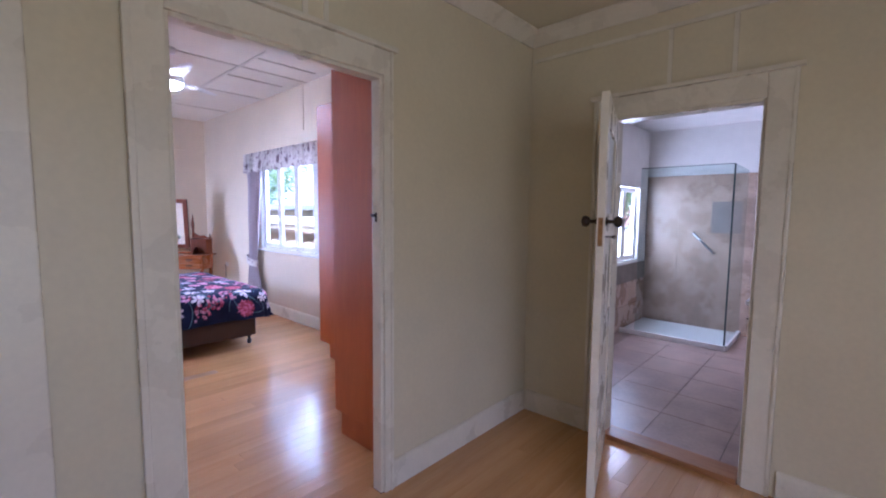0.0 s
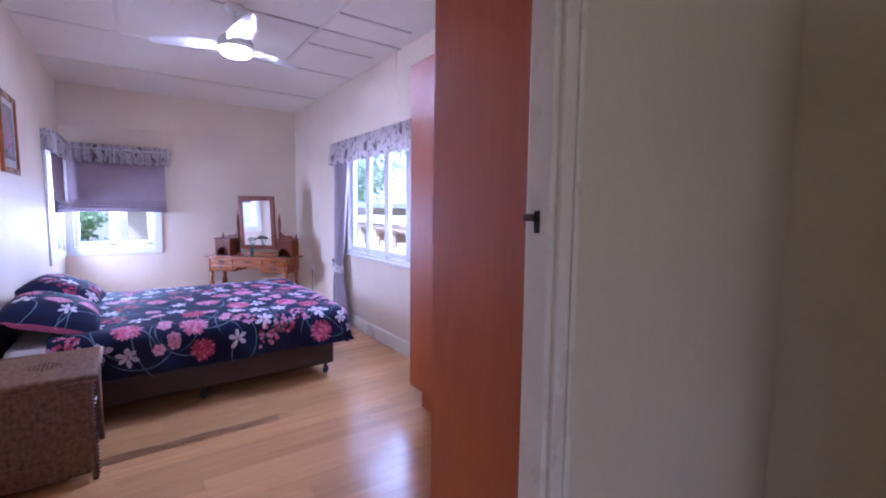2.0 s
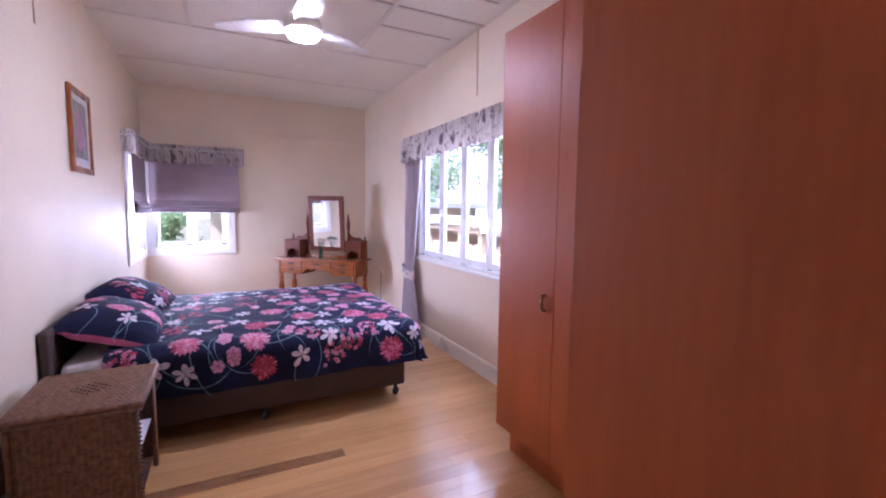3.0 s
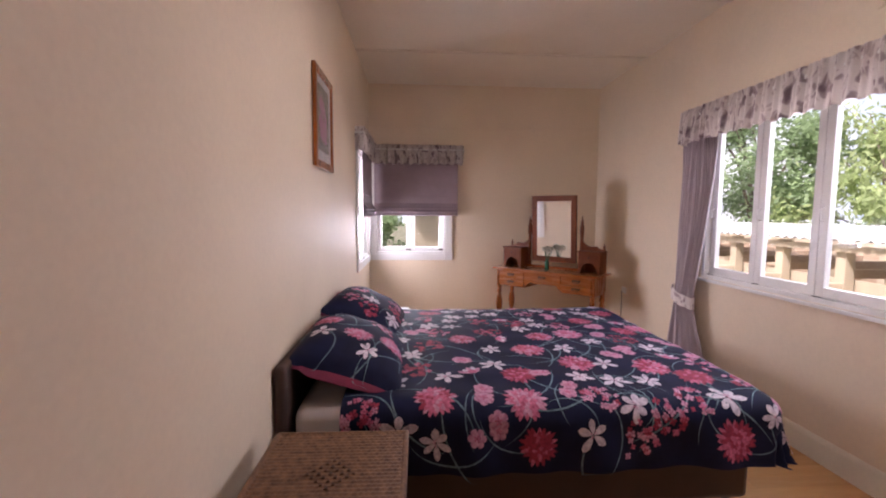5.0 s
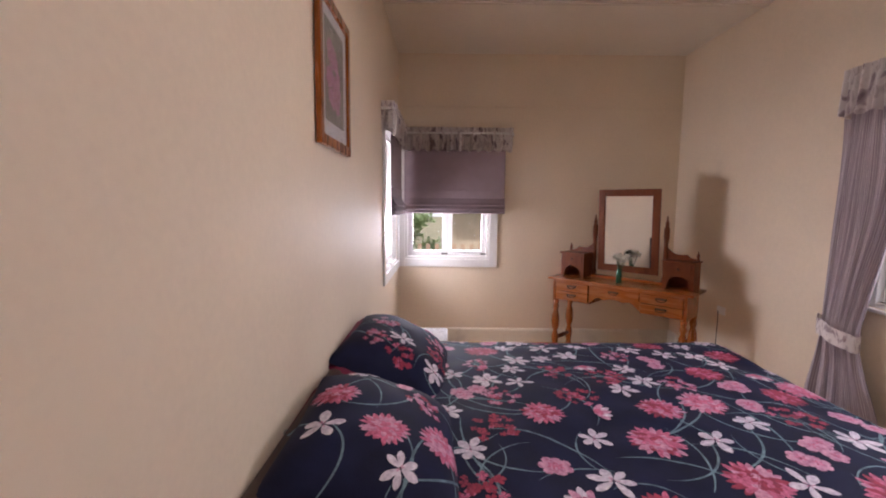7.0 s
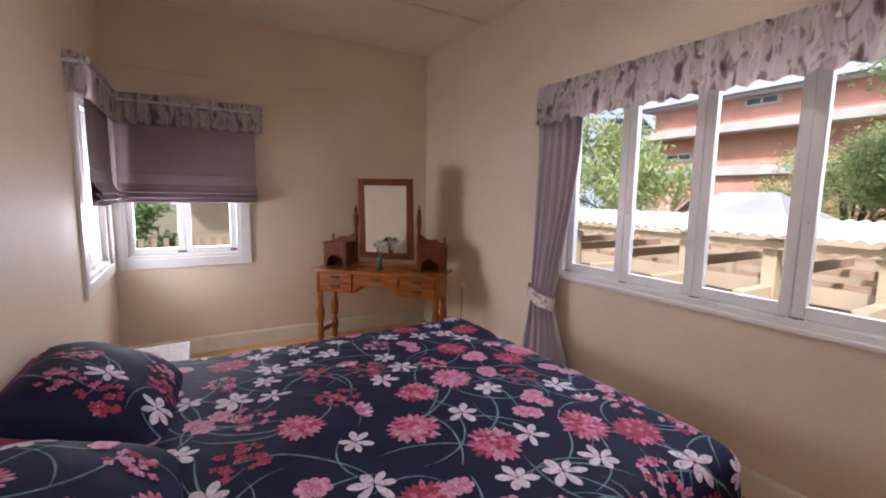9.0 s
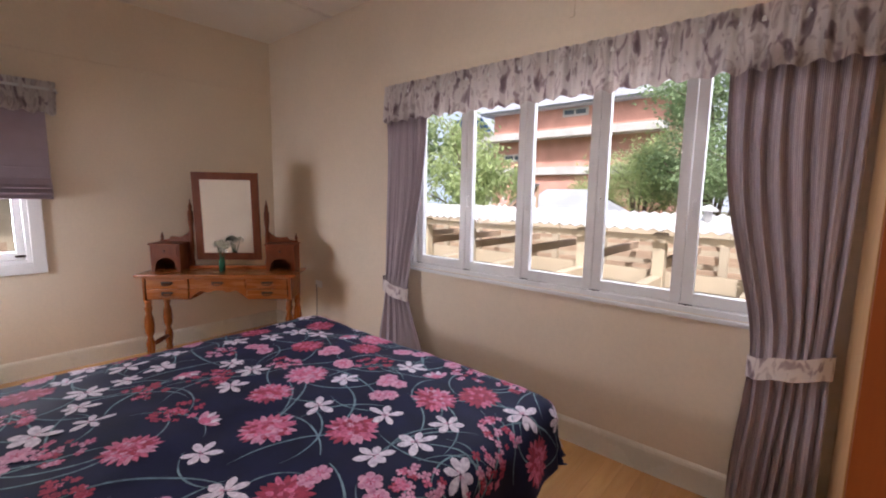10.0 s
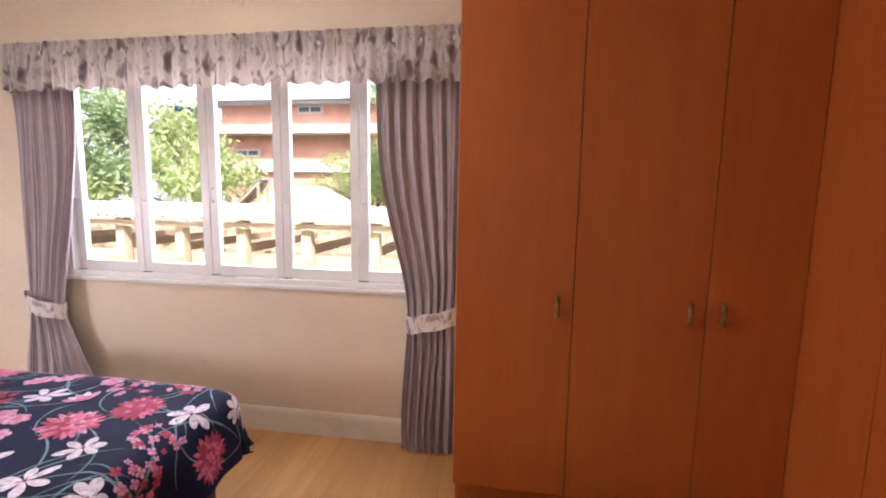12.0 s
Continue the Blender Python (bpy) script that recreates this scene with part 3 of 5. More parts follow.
def curtain(x_top0, x_top1, x_tie0, x_tie1, x_bot0, x_bot1, z_tie, label, folds, seed):
    """A full length curtain gathered into a tie-back."""
    z1, z0, y = 2.12, 0.012, 2.825

    def ease(a, b, t):
        t = max(0.0, min(1.0, t))
        return a + (b - a) * (t * t * (3 - 2 * t))

    def f(u, v):
        z = z1 + (z0 - z1) * v
        vt = (z1 - z_tie) / (z1 - z0)
        if v < vt:
            k = (v / vt) ** 1.6
            a, b = ease(x_top0, x_tie0, k), ease(x_top1, x_tie1, k)
        else:
            k = min(1.0, (v - vt) / (1 - vt) * 1.15)
            a, b = ease(x_tie0, x_bot0, k), ease(x_tie1, x_bot1, k)
        near = math.exp(-((v - vt) / 0.05) ** 2)
        depth = 0.024 * (1 - 0.55 * near)
        uu = u + 0.02 * math.sin(5 * v + seed) * (1 - near)
        fold = math.sin(2 * math.pi * folds * uu + seed) + 0.45 * math.sin(2 * math.pi * folds * 1.9 * uu + 1.7 + 2 * v)
        bulge = 0.02 * math.sin(math.pi * u) * near
        return (a + (b - a) * u + 0.006 * math.sin(9 * u + 6 * v), y - depth * fold * 0.7 - bulge + 0.004 * math.sin(14 * v + 7 * u), z)

    ob = thing("curtain", label, "curtain", group="curtains at the garden window")
    part("drape", thick_sheet(f, 150, 56, (0, -1, 0), (26.0, 2.0), 0.002), STRIPE, ob, "", True)

    def band(u, v):
        a = 2 * math.pi * u
        cx, rx = (x_tie0 + x_tie1) / 2, (x_tie1 - x_tie0) / 2 + 0.012
        return (cx + rx * math.cos(a), y - 0.012 + 0.062 * math.sin(a) + 0.003 * math.sin(9 * a), z_tie - 0.05 + 0.10 * v + 0.035 * math.cos(a) * (1 if x_tie1 > -5 else -1) + 0.004 * math.sin(6 * a))

    part("tie_back", sheet(band, 40, 6, (0.8, 0.1)), FLORAL, ob, "floral cloth tie-back", True)
    return ob


curtain(-6.37, -5.96, -6.40, -6.15, -6.50, -5.97, 0.755, "mauve and grey striped curtain tied back, touching the floor", 6, 0.4)
curtain(-4.11, -3.63, -3.925, -3.655, -3.96, -3.655, 0.80, "mauve and grey striped curtain tied back beside the wardrobe", 7, 1.9)


def roman_blind(c0, c1, z_low, z_high, at, label):
    """A raised roman blind: flat cloth with folds stacked at the bottom; local x across, y out of the wall."""
    ob = thing("roman_blind", label, "blind", at)
    prof = [(0.0, z_high), (0.0, z_low + 0.26), (0.004, z_low + 0.16), (0.030, z_low + 0.115), (0.052, z_low + 0.09), (0.050, z_low + 0.082), (0.016, z_low + 0.088), (0.018, z_low + 0.080), (0.056, z_low + 0.048), (0.055, z_low + 0.038),
            (0.018, z_low + 0.044), (0.020, z_low + 0.034), (0.048, z_low + 0.006), (0.016, z_low)]
    bm = bmesh.new()
    n = len(prof) - 1
    add_sheet(bm, lambda u, v: (c0 + (c1 - c0) * u, prof[round(v * n)][0] + 0.002 * math.sin(7 * u + 3 * v), prof[round(v * n)][1]), 8, n, 0)
    add_sheet(bm, lambda u, v: (c0 + (c1 - c0) * u, -0.004, z_high + (z_low + 0.002 - z_high) * v), 8, 4, 0)
    part("cloth", bm, MAUVE, ob)
    part("batten", box(c0, c1, -0.003, 0.009, z_low + 0.24, z_low + 0.25, 0.002), MAUVE, ob)
    part("head_rail", box(c0, c1, -0.02, 0.0, z_high, z_high + 0.03, 0.003), WHITE, ob)
    return ob


roman_blind(0.0, 1.075, 1.42, 2.25, pose(FAR_X + 0.05, -0.025, 0, 0, 0, 90) @ Matrix.Diagonal((1, -1, 1, 1)), "mauve roman blind half raised in the far window")
roman_blind(0.0, 0.86, 1.41, 2.25, pose(-8.24, PIC_Y + 0.05, 0), "mauve roman blind half raised in the side window")


# ---- wardrobes ----
def cup_handle(parent, x, y, z):
    """A short bowed pull on a door facing -y."""
    bm = bmesh.new()
    add_tube(bm, [(x, y + 0.001, z - 0.042), (x, y - 0.02, z - 0.036), (x, y - 0.026, z), (x, y - 0.02, z + 0.036), (x, y + 0.001, z + 0.042)], [0.008, 0.011, 0.012, 0.011, 0.008], 8)
    part("handle", bm, BRASS, parent, "dull brass bowed handle", True)


def wardrobe(width, doors, label, at, depth=0.60, hinges=(1, 1, -1)):
    """Tall unit; local x along the front from the left end, y to the back."""
    ob = thing("wardrobe", label, "wardrobe", at, "built-in wardrobes")
    part("carcass", box(0, width, 0.022, depth, 0.20, 2.50, 0.002), CHERRY, ob)
    part("plinth", box(0.0, width, 0.11, depth, 0, 0.20, 0.002), CHERRY, ob)
    part("side_edge", box(-0.003, 0.0, 0.020, depth, 0.202, 2.498), CHERRYEDGE, ob, "paler side edge")
    x = 0.0
    for w, side in zip(doors, hinges):
        d = part("door", box(x + 0.0015, x + w - 0.0015, 0.0, 0.019, 0.202, 2.498, 0.002), CHERRY, ob)
        cup_handle(d, x + w - 0.065 if side > 0 else x + 0.055, 0.0, 1.033)
        x += w
    return ob


wardrobe(1.326, (0.48, 0.505, 0.341), "tall cherry veneer wardrobe with plain doors beside the window", pose(-3.605, 2.315, 0))
corner = thing("wardrobe", "tall cherry veneer wardrobe end panel beside the bedroom door", "wardrobe", pose(-2.278, 1.62, 0), "built-in wardrobes")
part("end_panel", box(0, 0.660, 0, 0.02, 0.16, 2.50, 0.002), CHERRY, corner)
part("carcass", box(0.02, 0.660, 0.021, 1.298, 0.16, 2.50, 0.002), CHERRY, corner)
part("plinth", box(0.055, 0.660, 0.012, 1.298, 0, 0.16, 0.002), CHERRY, corner)
d = part("door", box(0, 0.019, 0.0225, 0.345, 0.162, 2.498, 0.002), CHERRY, corner)
d = part("door", box(0, 0.019, 0.348, 0.698, 0.162, 2.498, 0.002), CHERRY, corner)

# ---- bed ----
BX0, BX1, BY0, BY1, BTOP = -6.44, -4.61, -0.03, 2.12, 0.60
bed = thing("bed", "double bed on a dark brown upholstered base with castors", "bed", pose(0, 0, 0))
part("base", box(BX0, BX1, BY0, BY1, 0.10, 0.31, 0.03), BASEVINYL, bed, "dark brown upholstered base", True)
part("mattress", box(BX0 + 0.01, BX1 - 0.012, BY0 + 0.01, BY1 - 0.02, 0.312, 0.575, 0.05), SHEET, bed, "mattress in a white sheet", True)
part("headboard", box(BX0 - 0.01, BX1 + 0.03, PIC_Y + 0.002, BY0 - 0.004, 0.0, 0.79, 0.025), BASEVINYL, bed, "low dark brown headboard", True)
for x in (BX1 - 0.07, (BX0 + BX1) / 2, BX0 + 0.07):
    for y in (0.12, 1.08, 2.06):
        leg = part("leg", lathe([(0.016, 0.045), (0.016, 0.085), (0.026, 0.089), (0.03, 0.103)], pose(x, y, 0), 10), BLACKPLASTIC, bed, "", True)
        part("castor", lathe([(0.028, -0.012), (0.034, -0.006), (0.034, 0.006), (0.028, 0.012)], pose(x + 0.006, y, 0.034, 0, 90, 30), 12), BLACKPLASTIC, leg, "", True)


class Quilt:
    """The quilt as a flat sheet (s across, r towards the foot) laid over the bed and bent down at its edges."""

    W, L, R = 1.78, 1.95, 0.10
    X, Y = (BX0 + BX1) / 2, 0.20

    @classmethod
    def place(cls, s, r, lift=0.0):
        hw = cls.W / 2
        ox = max(0.0, abs(s) - hw) * (1 if s > 0 else -1)
        oy = max(0.0, r - cls.L)
        d = math.hypot(ox, oy)
        if d > 0.37 + 0.012 * math.sin(5 * s + 3 * r):
            k = (0.37 + 0.012 * math.sin(5 * s + 3 * r)) / d
            ox, oy, d = ox * k, oy * k, d * k
        cx, cy = max(-hw, min(hw, s)), min(r, cls.L)
        puff = 0.014 * noise.noise(Vector((s * 2.3, r * 2.3, 0.3))) + 0.006 * noise.noise(Vector((s * 7, r * 7, 1.7)))
        dome = 0.035 * (1 - (s / hw) ** 2 * 0.75 if abs(s) < hw else 0.25) * min(1.0, 0.3 + 0.7 * (cls.L - min(r, cls.L)) / 0.3)
        z = BTOP + 0.022 + dome * min(1.0, (hw - min(hw, abs(s))) / 0.25 + 0.25) + puff
        if d <= 0:
            p, n = Vector((cls.X + cx, cls.Y + cy, z)), Vector((0, 0, 1))
        else:
            ux, uy = ox / d, oy / d
            a = d / cls.R
            if a < math.pi / 2:
                out, down = cls.R * math.sin(a), cls.R * (1 - math.cos(a))
                n = Vector((ux * math.sin(a), uy * math.sin(a), math.cos(a)))
            else:
                rest = d - cls.R * math.pi / 2
                along = s if abs(uy) > abs(ux) else r
                fold = 0.016 * math.sin(along * 11 + 1.3) + 0.010 * math.sin(along * 23 + 0.4)
                corner_w = min(abs(ux), abs(uy)) * 1.41
                fold += corner_w * 0.035 * math.sin(math.atan2(uy, ux) * 14)
                out, down = cls.R + rest * 0.10 + fold * min(1.0, rest / 0.15), cls.R + rest * 0.985
                n = Vector((ux, uy, 0.1)).normalized()
            p = Vector((cls.X + cx + ux * out, cls.Y + cy + uy * out, z - down))
        return p + n * lift


class Pillow:
    """A plump pillow with a flat flange; (a, b) from -1 to 1 on its upper side."""

    def __init__(self, m, hx=0.39, hy=0.285, fat=0.15):
        self.m, self.hx, self.hy, self.fat = m, hx, hy, fat

    def place(self, a, b, lift=0.0, low=False):
        h = max(0.0, (1 - abs(a) ** 3.2)) ** 0.62 * max(0.0, (1 - abs(b) ** 3.0)) ** 0.62
        sag = 0.010 * noise.noise(Vector((a * 2.2, b * 2.2, self.hx * 31)))
        z = (-0.45 if low else 1.0) * self.fat * h + (0 if low else sag * h) + (-0.002 if low else 0.002)
        k = 1 - 0.05 * (1 - abs(b)) * abs(a) ** 6
        return self.m @ Vector((a * self.hx * k, b * self.hy * (1 - 0.05 * (1 - abs(a)) * abs(b) ** 6), z + lift))


bm = bmesh.new()
NS, NR = 76, 76


def quilt_uv(u, v, lift=0.0):
    s_max = Quilt.W / 2 + 0.36
    s = (2 * u - 1) * s_max
    r = v * (Quilt.L + 0.38)
    return Quilt.place(s, r, lift)


add_sheet(bm, lambda u, v: quilt_uv(u, v), NS, NR)
add_sheet(bm, lambda u, v: quilt_uv(u, v, -0.02), NS, NR)
quilt = tagged(part("quilt", bm, NAVY, None, "", True), "navy quilt printed with white, pink and red flowers", "quilt")

# the printed flowers, laid on the cloth
rng = random.Random(7)


def petal(bm, put, cx, cy, ang, length, width, slot, lift, tip=0.5, base=0.08):
    """One printed petal: a small leaf-shaped patch from the flower's middle outwards."""
    ca, sa = math.cos(ang), math.sin(ang)
    rows = ((base, 0.18), (0.35, 0.72), (0.65, 1.0), (0.88, 0.62 * (0.6 + tip)), (1.0, 0.10))
    left, right = [], []
    for t, w in rows:
        for side, keep in ((1, left), (-1, right)):
            lx, ly = t * length, side * w * width / 2
            keep.append(bm.verts.new(put(cx + lx * ca - ly * sa, cy + lx * sa + ly * ca, lift)))
    for k in range(len(rows) - 1):
        f = bm.faces.new((right[k], right[k + 1], left[k + 1], left[k]))
        f.material_index = slot


def flower_lily(bm, put, cx, cy, size):
    a0 = rng.uniform(0, 6.28)
    n = rng.choice((5, 6, 6))
    for k in range(n):
        petal(bm, put, cx, cy, a0 + k * 2 * math.pi / n + rng.uniform(-0.15, 0.15), size * rng.uniform(0.72, 1.1), size * rng.uniform(0.36, 0.5), 0, 0.0030 + 0.0004 * (k % 3))
    for k in range(4):
        petal(bm, put, cx, cy, a0 + rng.uniform(0, 6.28), size * 0.25, size * 0.06, 3, 0.0046, 0.3)


def flower_half(bm, put, cx, cy, size):
    a0 = rng.uniform(0, 6.28)
    for k in range(5):
        petal(bm, put, cx, cy, a0 + (k - 2) * 0.42, size * rng.uniform(0.85, 1.1), size * 0.34, 0 if k % 2 else 3, 0.0030 + 0.0004 * (k % 3))
    for k in range(3):
        petal(bm, put, cx, cy, a0 + (k - 1) * 0.5, size * 0.5, size * 0.3, 1, 0.0046)


def flower_dahlia(bm, put, cx, cy, size, slots):
    for ring, (rr, n) in enumerate(((1.0, 20), (0.8, 17), (0.6, 14), (0.4, 10), (0.22, 6))):
        for k in range(n):
            petal(bm, put, cx, cy, (k + 0.5 * (ring % 2)) * 2 * math.pi / n + rng.uniform(-0.08, 0.08), size * rr * rng.uniform(0.9, 1.05), size * 0.24, slots[rng.randrange(len(slots))], 0.0026 + 0.0007 * ring, 0.5, 0.55 * (rr > 0.3))


def flower_cluster(bm, put, cx, cy, size, slots):
    for k in range(26):
        a, d = rng.uniform(0, 6.28), size * math.sqrt(rng.random())
        x, y = cx + d * math.cos(a), cy + d * math.sin(a)
        a0, s = rng.uniform(0, 6.28), size * rng.uniform(0.13, 0.24)
        slot = slots[rng.randrange(len(slots))]
        for j in range(4):
            petal(bm, put, x, y, a0 + j * 1.57, s, s * 0.8, slot, 0.0028 + 0.0004 * (k % 4), 0.7)


def flower_small(bm, put, cx, cy, size):
    for k in range(rng.choice((2, 3))):
        x, y = cx + rng.uniform(-1, 1) * size, cy + rng.uniform(-1, 1) * size
        a0, s = rng.uniform(0, 6.28), size * rng.uniform(0.6, 0.8)
        for j in range(6):
            petal(bm, put, x, y, a0 + j * 1.047, s, s * 0.72, 3, 0.0030 + 0.0004 * k, 0.8)
        for j in range(5):
            petal(bm, put, x, y, a0 + j * 1.25 + 0.5, s * 0.4, s * 0.16, 1, 0.0046)


def stem(bm, put, cx, cy, size):
    """A thin curved printed stem."""
    a, turn, x, y = rng.uniform(0, 6.28), rng.choice((-1, 1)) * rng.uniform(0.05, 0.15), cx, cy
    last = None
    n = 14
    for k in range(n + 1):
        w = 0.0020 * math.sin(math.pi * (0.12 + 0.85 * k / n)) * (0.8 + size)
        nx, ny = -math.sin(a), math.cos(a)
        pair = (bm.verts.new(put(x + nx * w, y + ny * w, 0.0022)), bm.verts.new(put(x - nx * w, y - ny * w, 0.0022)))
        if last:
            f = bm.faces.new((last[1], pair[1], pair[0], last[0]))
            f.material_index = 4
        last = pair
        x, y, a = x + 0.024 * size * math.cos(a), y + 0.024 * size * math.sin(a), a + turn


def print_flowers(put, inside, x0, x1, y0, y1, gap, scale, tries):
    """Flowers spread evenly over a cloth."""
    bm = bmesh.new()
    spots = []
    for _ in range(tries):
        x, y = rng.uniform(x0, x1), rng.uniform(y0, y1)
        if not inside(x, y) or any((x - a) ** 2 + (y - b) ** 2 < (gap * g) ** 2 for a, b, g in spots):
            continue
        kind = rng.choice("lllddhsskkcl")
        spots.append((x, y, 1.3 if kind == "d" else 1.1 if kind in "kc" else 1.0))
        if kind == "l":
            flower_lily(bm, put, x, y, rng.uniform(0.058, 0.078) * scale)
        elif kind == "h":
            flower_half(bm, put, x, y, 0.075 * scale)
        elif kind == "d":
            flower_dahlia(bm, put, x, y, rng.uniform(0.076, 0.098) * scale, rng.choice(((1, 1, 2, 3), (1, 2, 2), (1, 1, 3, 3))))
        elif kind == "k":
            flower_cluster(bm, put, x, y, 0.078 * scale, (2, 2, 2, 1))
        elif kind == "c":
            flower_cluster(bm, put, x, y, 0.074 * scale, (1, 2, 3, 3))
        else:
            flower_small(bm, put, x, y, 0.055 * scale)
        for _ in range(rng.choice((1, 2, 2))):
            stem(bm, put, x + rng.uniform(-0.05, 0.05), y + rng.uniform(-0.05, 0.05), scale * rng.uniform(0.7, 1.35))
    return bm


PRINT = [PETALWHITE, PETALPINK, PETALRED, PETALBLUSH, STEM]


def on_quilt(s, r):
    over = math.hypot(max(0, abs(s) - Quilt.W / 2), max(0, r - Quilt.L))
    return over < 0.29 and r > 0.08


bm = print_flowers(lambda x, y, lift: Quilt.place(x, max(0.0, y), lift), on_quilt, -1.13, 1.13, 0.06, 2.2, 0.150, 1.15, 7000)
tagged(part("print", bm, PRINT, quilt, "white, pink and red printed flowers with teal stems", True), "", "", "", "stuff")

for px, py, pz, tilt, yaw, roll in ((-5.07, 0.185, 0.69, 18, 2, 0), (-5.90, 0.165, 0.70, 25, -3, 0)):
    pil = Pillow(pose(px, py, pz, -tilt, roll, yaw))
    bm = bmesh.new()
    add_sheet(bm, lambda u, v: pil.place(2 * u - 1, 2 * v - 1), 30, 24)
    add_sheet(bm, lambda u, v: pil.place(2 * u - 1, 2 * v - 1, 0.0, True), 30, 24)
    ob = tagged(part("pillow", bm, NAVY, None, "", True), "navy floral pillow with a magenta border leaning at the bed head", "pillow", "pillows on the bed")
    bm = bmesh.new()

    def flange(u, v, pil=pil):
        a = 2 * math.pi * u
        c, s = math.cos(a), math.sin(a)
        qx, qy = math.copysign(abs(c) ** 0.28, c), math.copysign(abs(s) ** 0.28, s)
        e = 0.034 * v
        wob = (0.007 * math.sin(9 * a + px * 9) + 0.004 * math.sin(17 * a)) * v
        return pil.m @ Vector((qx * (pil.hx * 0.955 + e), qy * (pil.hy * 0.955 + e), 0.012 + wob - 0.022 * v))

    add_sheet(bm, flange, 120, 3)
    add_sheet(bm, lambda u, v: Vector(flange(u, v)) - Vector((0, 0, 0.006)), 120, 3)
    part("border", bm, MAGENTA, ob, "magenta flanged border", True)
    bm = print_flowers(lambda x, y, lift: pil.place(x / pil.hx, y / pil.hy, lift), lambda x, y: abs(x) < 0.29 and abs(y) < 0.19, -0.29, 0.29, -0.19, 0.19, 0.135, 0.95, 300)
    tagged(part("print", bm, PRINT, ob, "white and pink printed flowers", True), "", "", "", "stuff")

# ---- wicker bedside tables ----
WICKER = mat("brown_wicker", (0.20, 0.105, 0.055), 0.55, vary=0.3, scale=40, bump=0.3, fine=220, second=(0.075, 0.035, 0.018))
WICKERDARK = mat("dark_wicker", (0.11, 0.05, 0.025), 0.55, vary=0.3, scale=40, bump=0.3, fine=220)
WICKERWHITE = mat("white_wicker", (0.72, 0.70, 0.67), 0.55, vary=0.12, scale=40, bump=0.3, fine=220)


def weave(origin, ax, ay, w, h, stake=0.024, row=0.011, depth=0.0035):
    """A woven panel: strands that pass in front of and behind upright stakes."""
    o, a, b = Vector(origin), Vector(ax).normalized(), Vector(ay).normalized()
    n = a.cross(b)
    nu, nv = int(w / stake) * 4, int(h / row) * 2

    def f(u, v):
        r = int(v * nv + 0.5)
        k = r // 2
        over = 1.9 * abs(math.sin(math.pi * u * w / stake)) - 1.0 + 0.4 * math.sin(math.pi * u * w / stake + math.pi * (k % 2))
        groove = 0.0 if r % 2 else -0.35
        return o + a * (u * w) + b * (v * h) + n * (depth * (over + groove))

    bm = bmesh.new()
    add_sheet(bm, f, nu, nv)
    return bm


def wicker_table(at, w, d, h, main, second, label):
    """Woven bedside table, open at the side facing local +y, with a rolled rim."""
    ob = thing("bedside_table", label, "bedside table", at)
    part("woven_panel", weave((0, 0, 0.04), (1, 0, 0), (0, 0, 1), w, h - 0.08), main, ob, "", True)
    part("woven_panel", weave((w, 0, 0.04), (0, 1, 0), (0, 0, 1), d, h - 0.08), main, ob, "", True)
    part("woven_panel", weave((0, d, 0.04), (0, -1, 0), (0, 0, 1), d, h - 0.08), main, ob, "", True)
    for x0, x1, y0, y1 in ((0.008, w - 0.008, 0.008, 0.016), (0.008, 0.016, 0.016, d - 0.01), (w - 0.016, w - 0.008, 0.016, d - 0.01)):
        part("lining", box(x0, x1, y0, y1, 0.04, h - 0.045), second, ob)
    part("shelf", box(0.017, w - 0.017, 0.017, d - 0.01, h * 0.45, h * 0.45 + 0.018, 0.004), second, ob)
    part("shelf", box(0.017, w - 0.017, 0.017, d - 0.01, 0.05, 0.068, 0.004), second, ob)
    part("top", weave((-0.02, -0.015, h - 0.012), (1, 0, 0), (0, 1, 0), w + 0.04, d + 0.04, 0.02, 0.010, 0.0025), main, ob, "", True)
    part("top_board", box(-0.018, w + 0.018, -0.013, d + 0.023, h - 0.045, h - 0.020, 0.006), second, ob)
    bm = bmesh.new()
    for z, r in ((h - 0.022, 0.016), (h - 0.048, 0.010)):
        add_tube(bm, [(-0.02, -0.015, z), (w + 0.02, -0.015, z), (w + 0.02, d + 0.025, z), (-0.02, d + 0.025, z), (-0.02, -0.015, z)], r, 8)
    part("rim", bm, main, ob, "", True)
    for x in (0.0, w):
        for y in (0.0, d):
            part("post", tube([(x, y, 0.0), (x, y, h - 0.03)], 0.014, 8), main, ob, "", True)
    bm = bmesh.new()
    for k in range(24):
        z = 0.03 + (h - 0.1) * k / 24
        add_tube(bm, [(w - 0.012, d + 0.012, z), (w + 0.012, d + 0.018, z + 0.011)], 0.006, 6)
    part("braid", bm, second, ob, "braided cane edge", True)
    # diamond of dark cane woven into the top
    bm = bmesh.new()
    for i in range(-4, 5):
        for j in range(-4, 5):
            if abs(i) + abs(j) <= 4 and (i + j) % 2 == 0:
                cx, cy = w * 0.5 + i * 0.019, d * 0.52 + j * 0.019
                add_box(bm, cx - 0.007, cx + 0.007, cy - 0.005, cy + 0.005, h - 0.011, h - 0.0065, 0.001)
    part("diamond_pattern", bm, second, ob, "diamond of dark cane")
    return ob


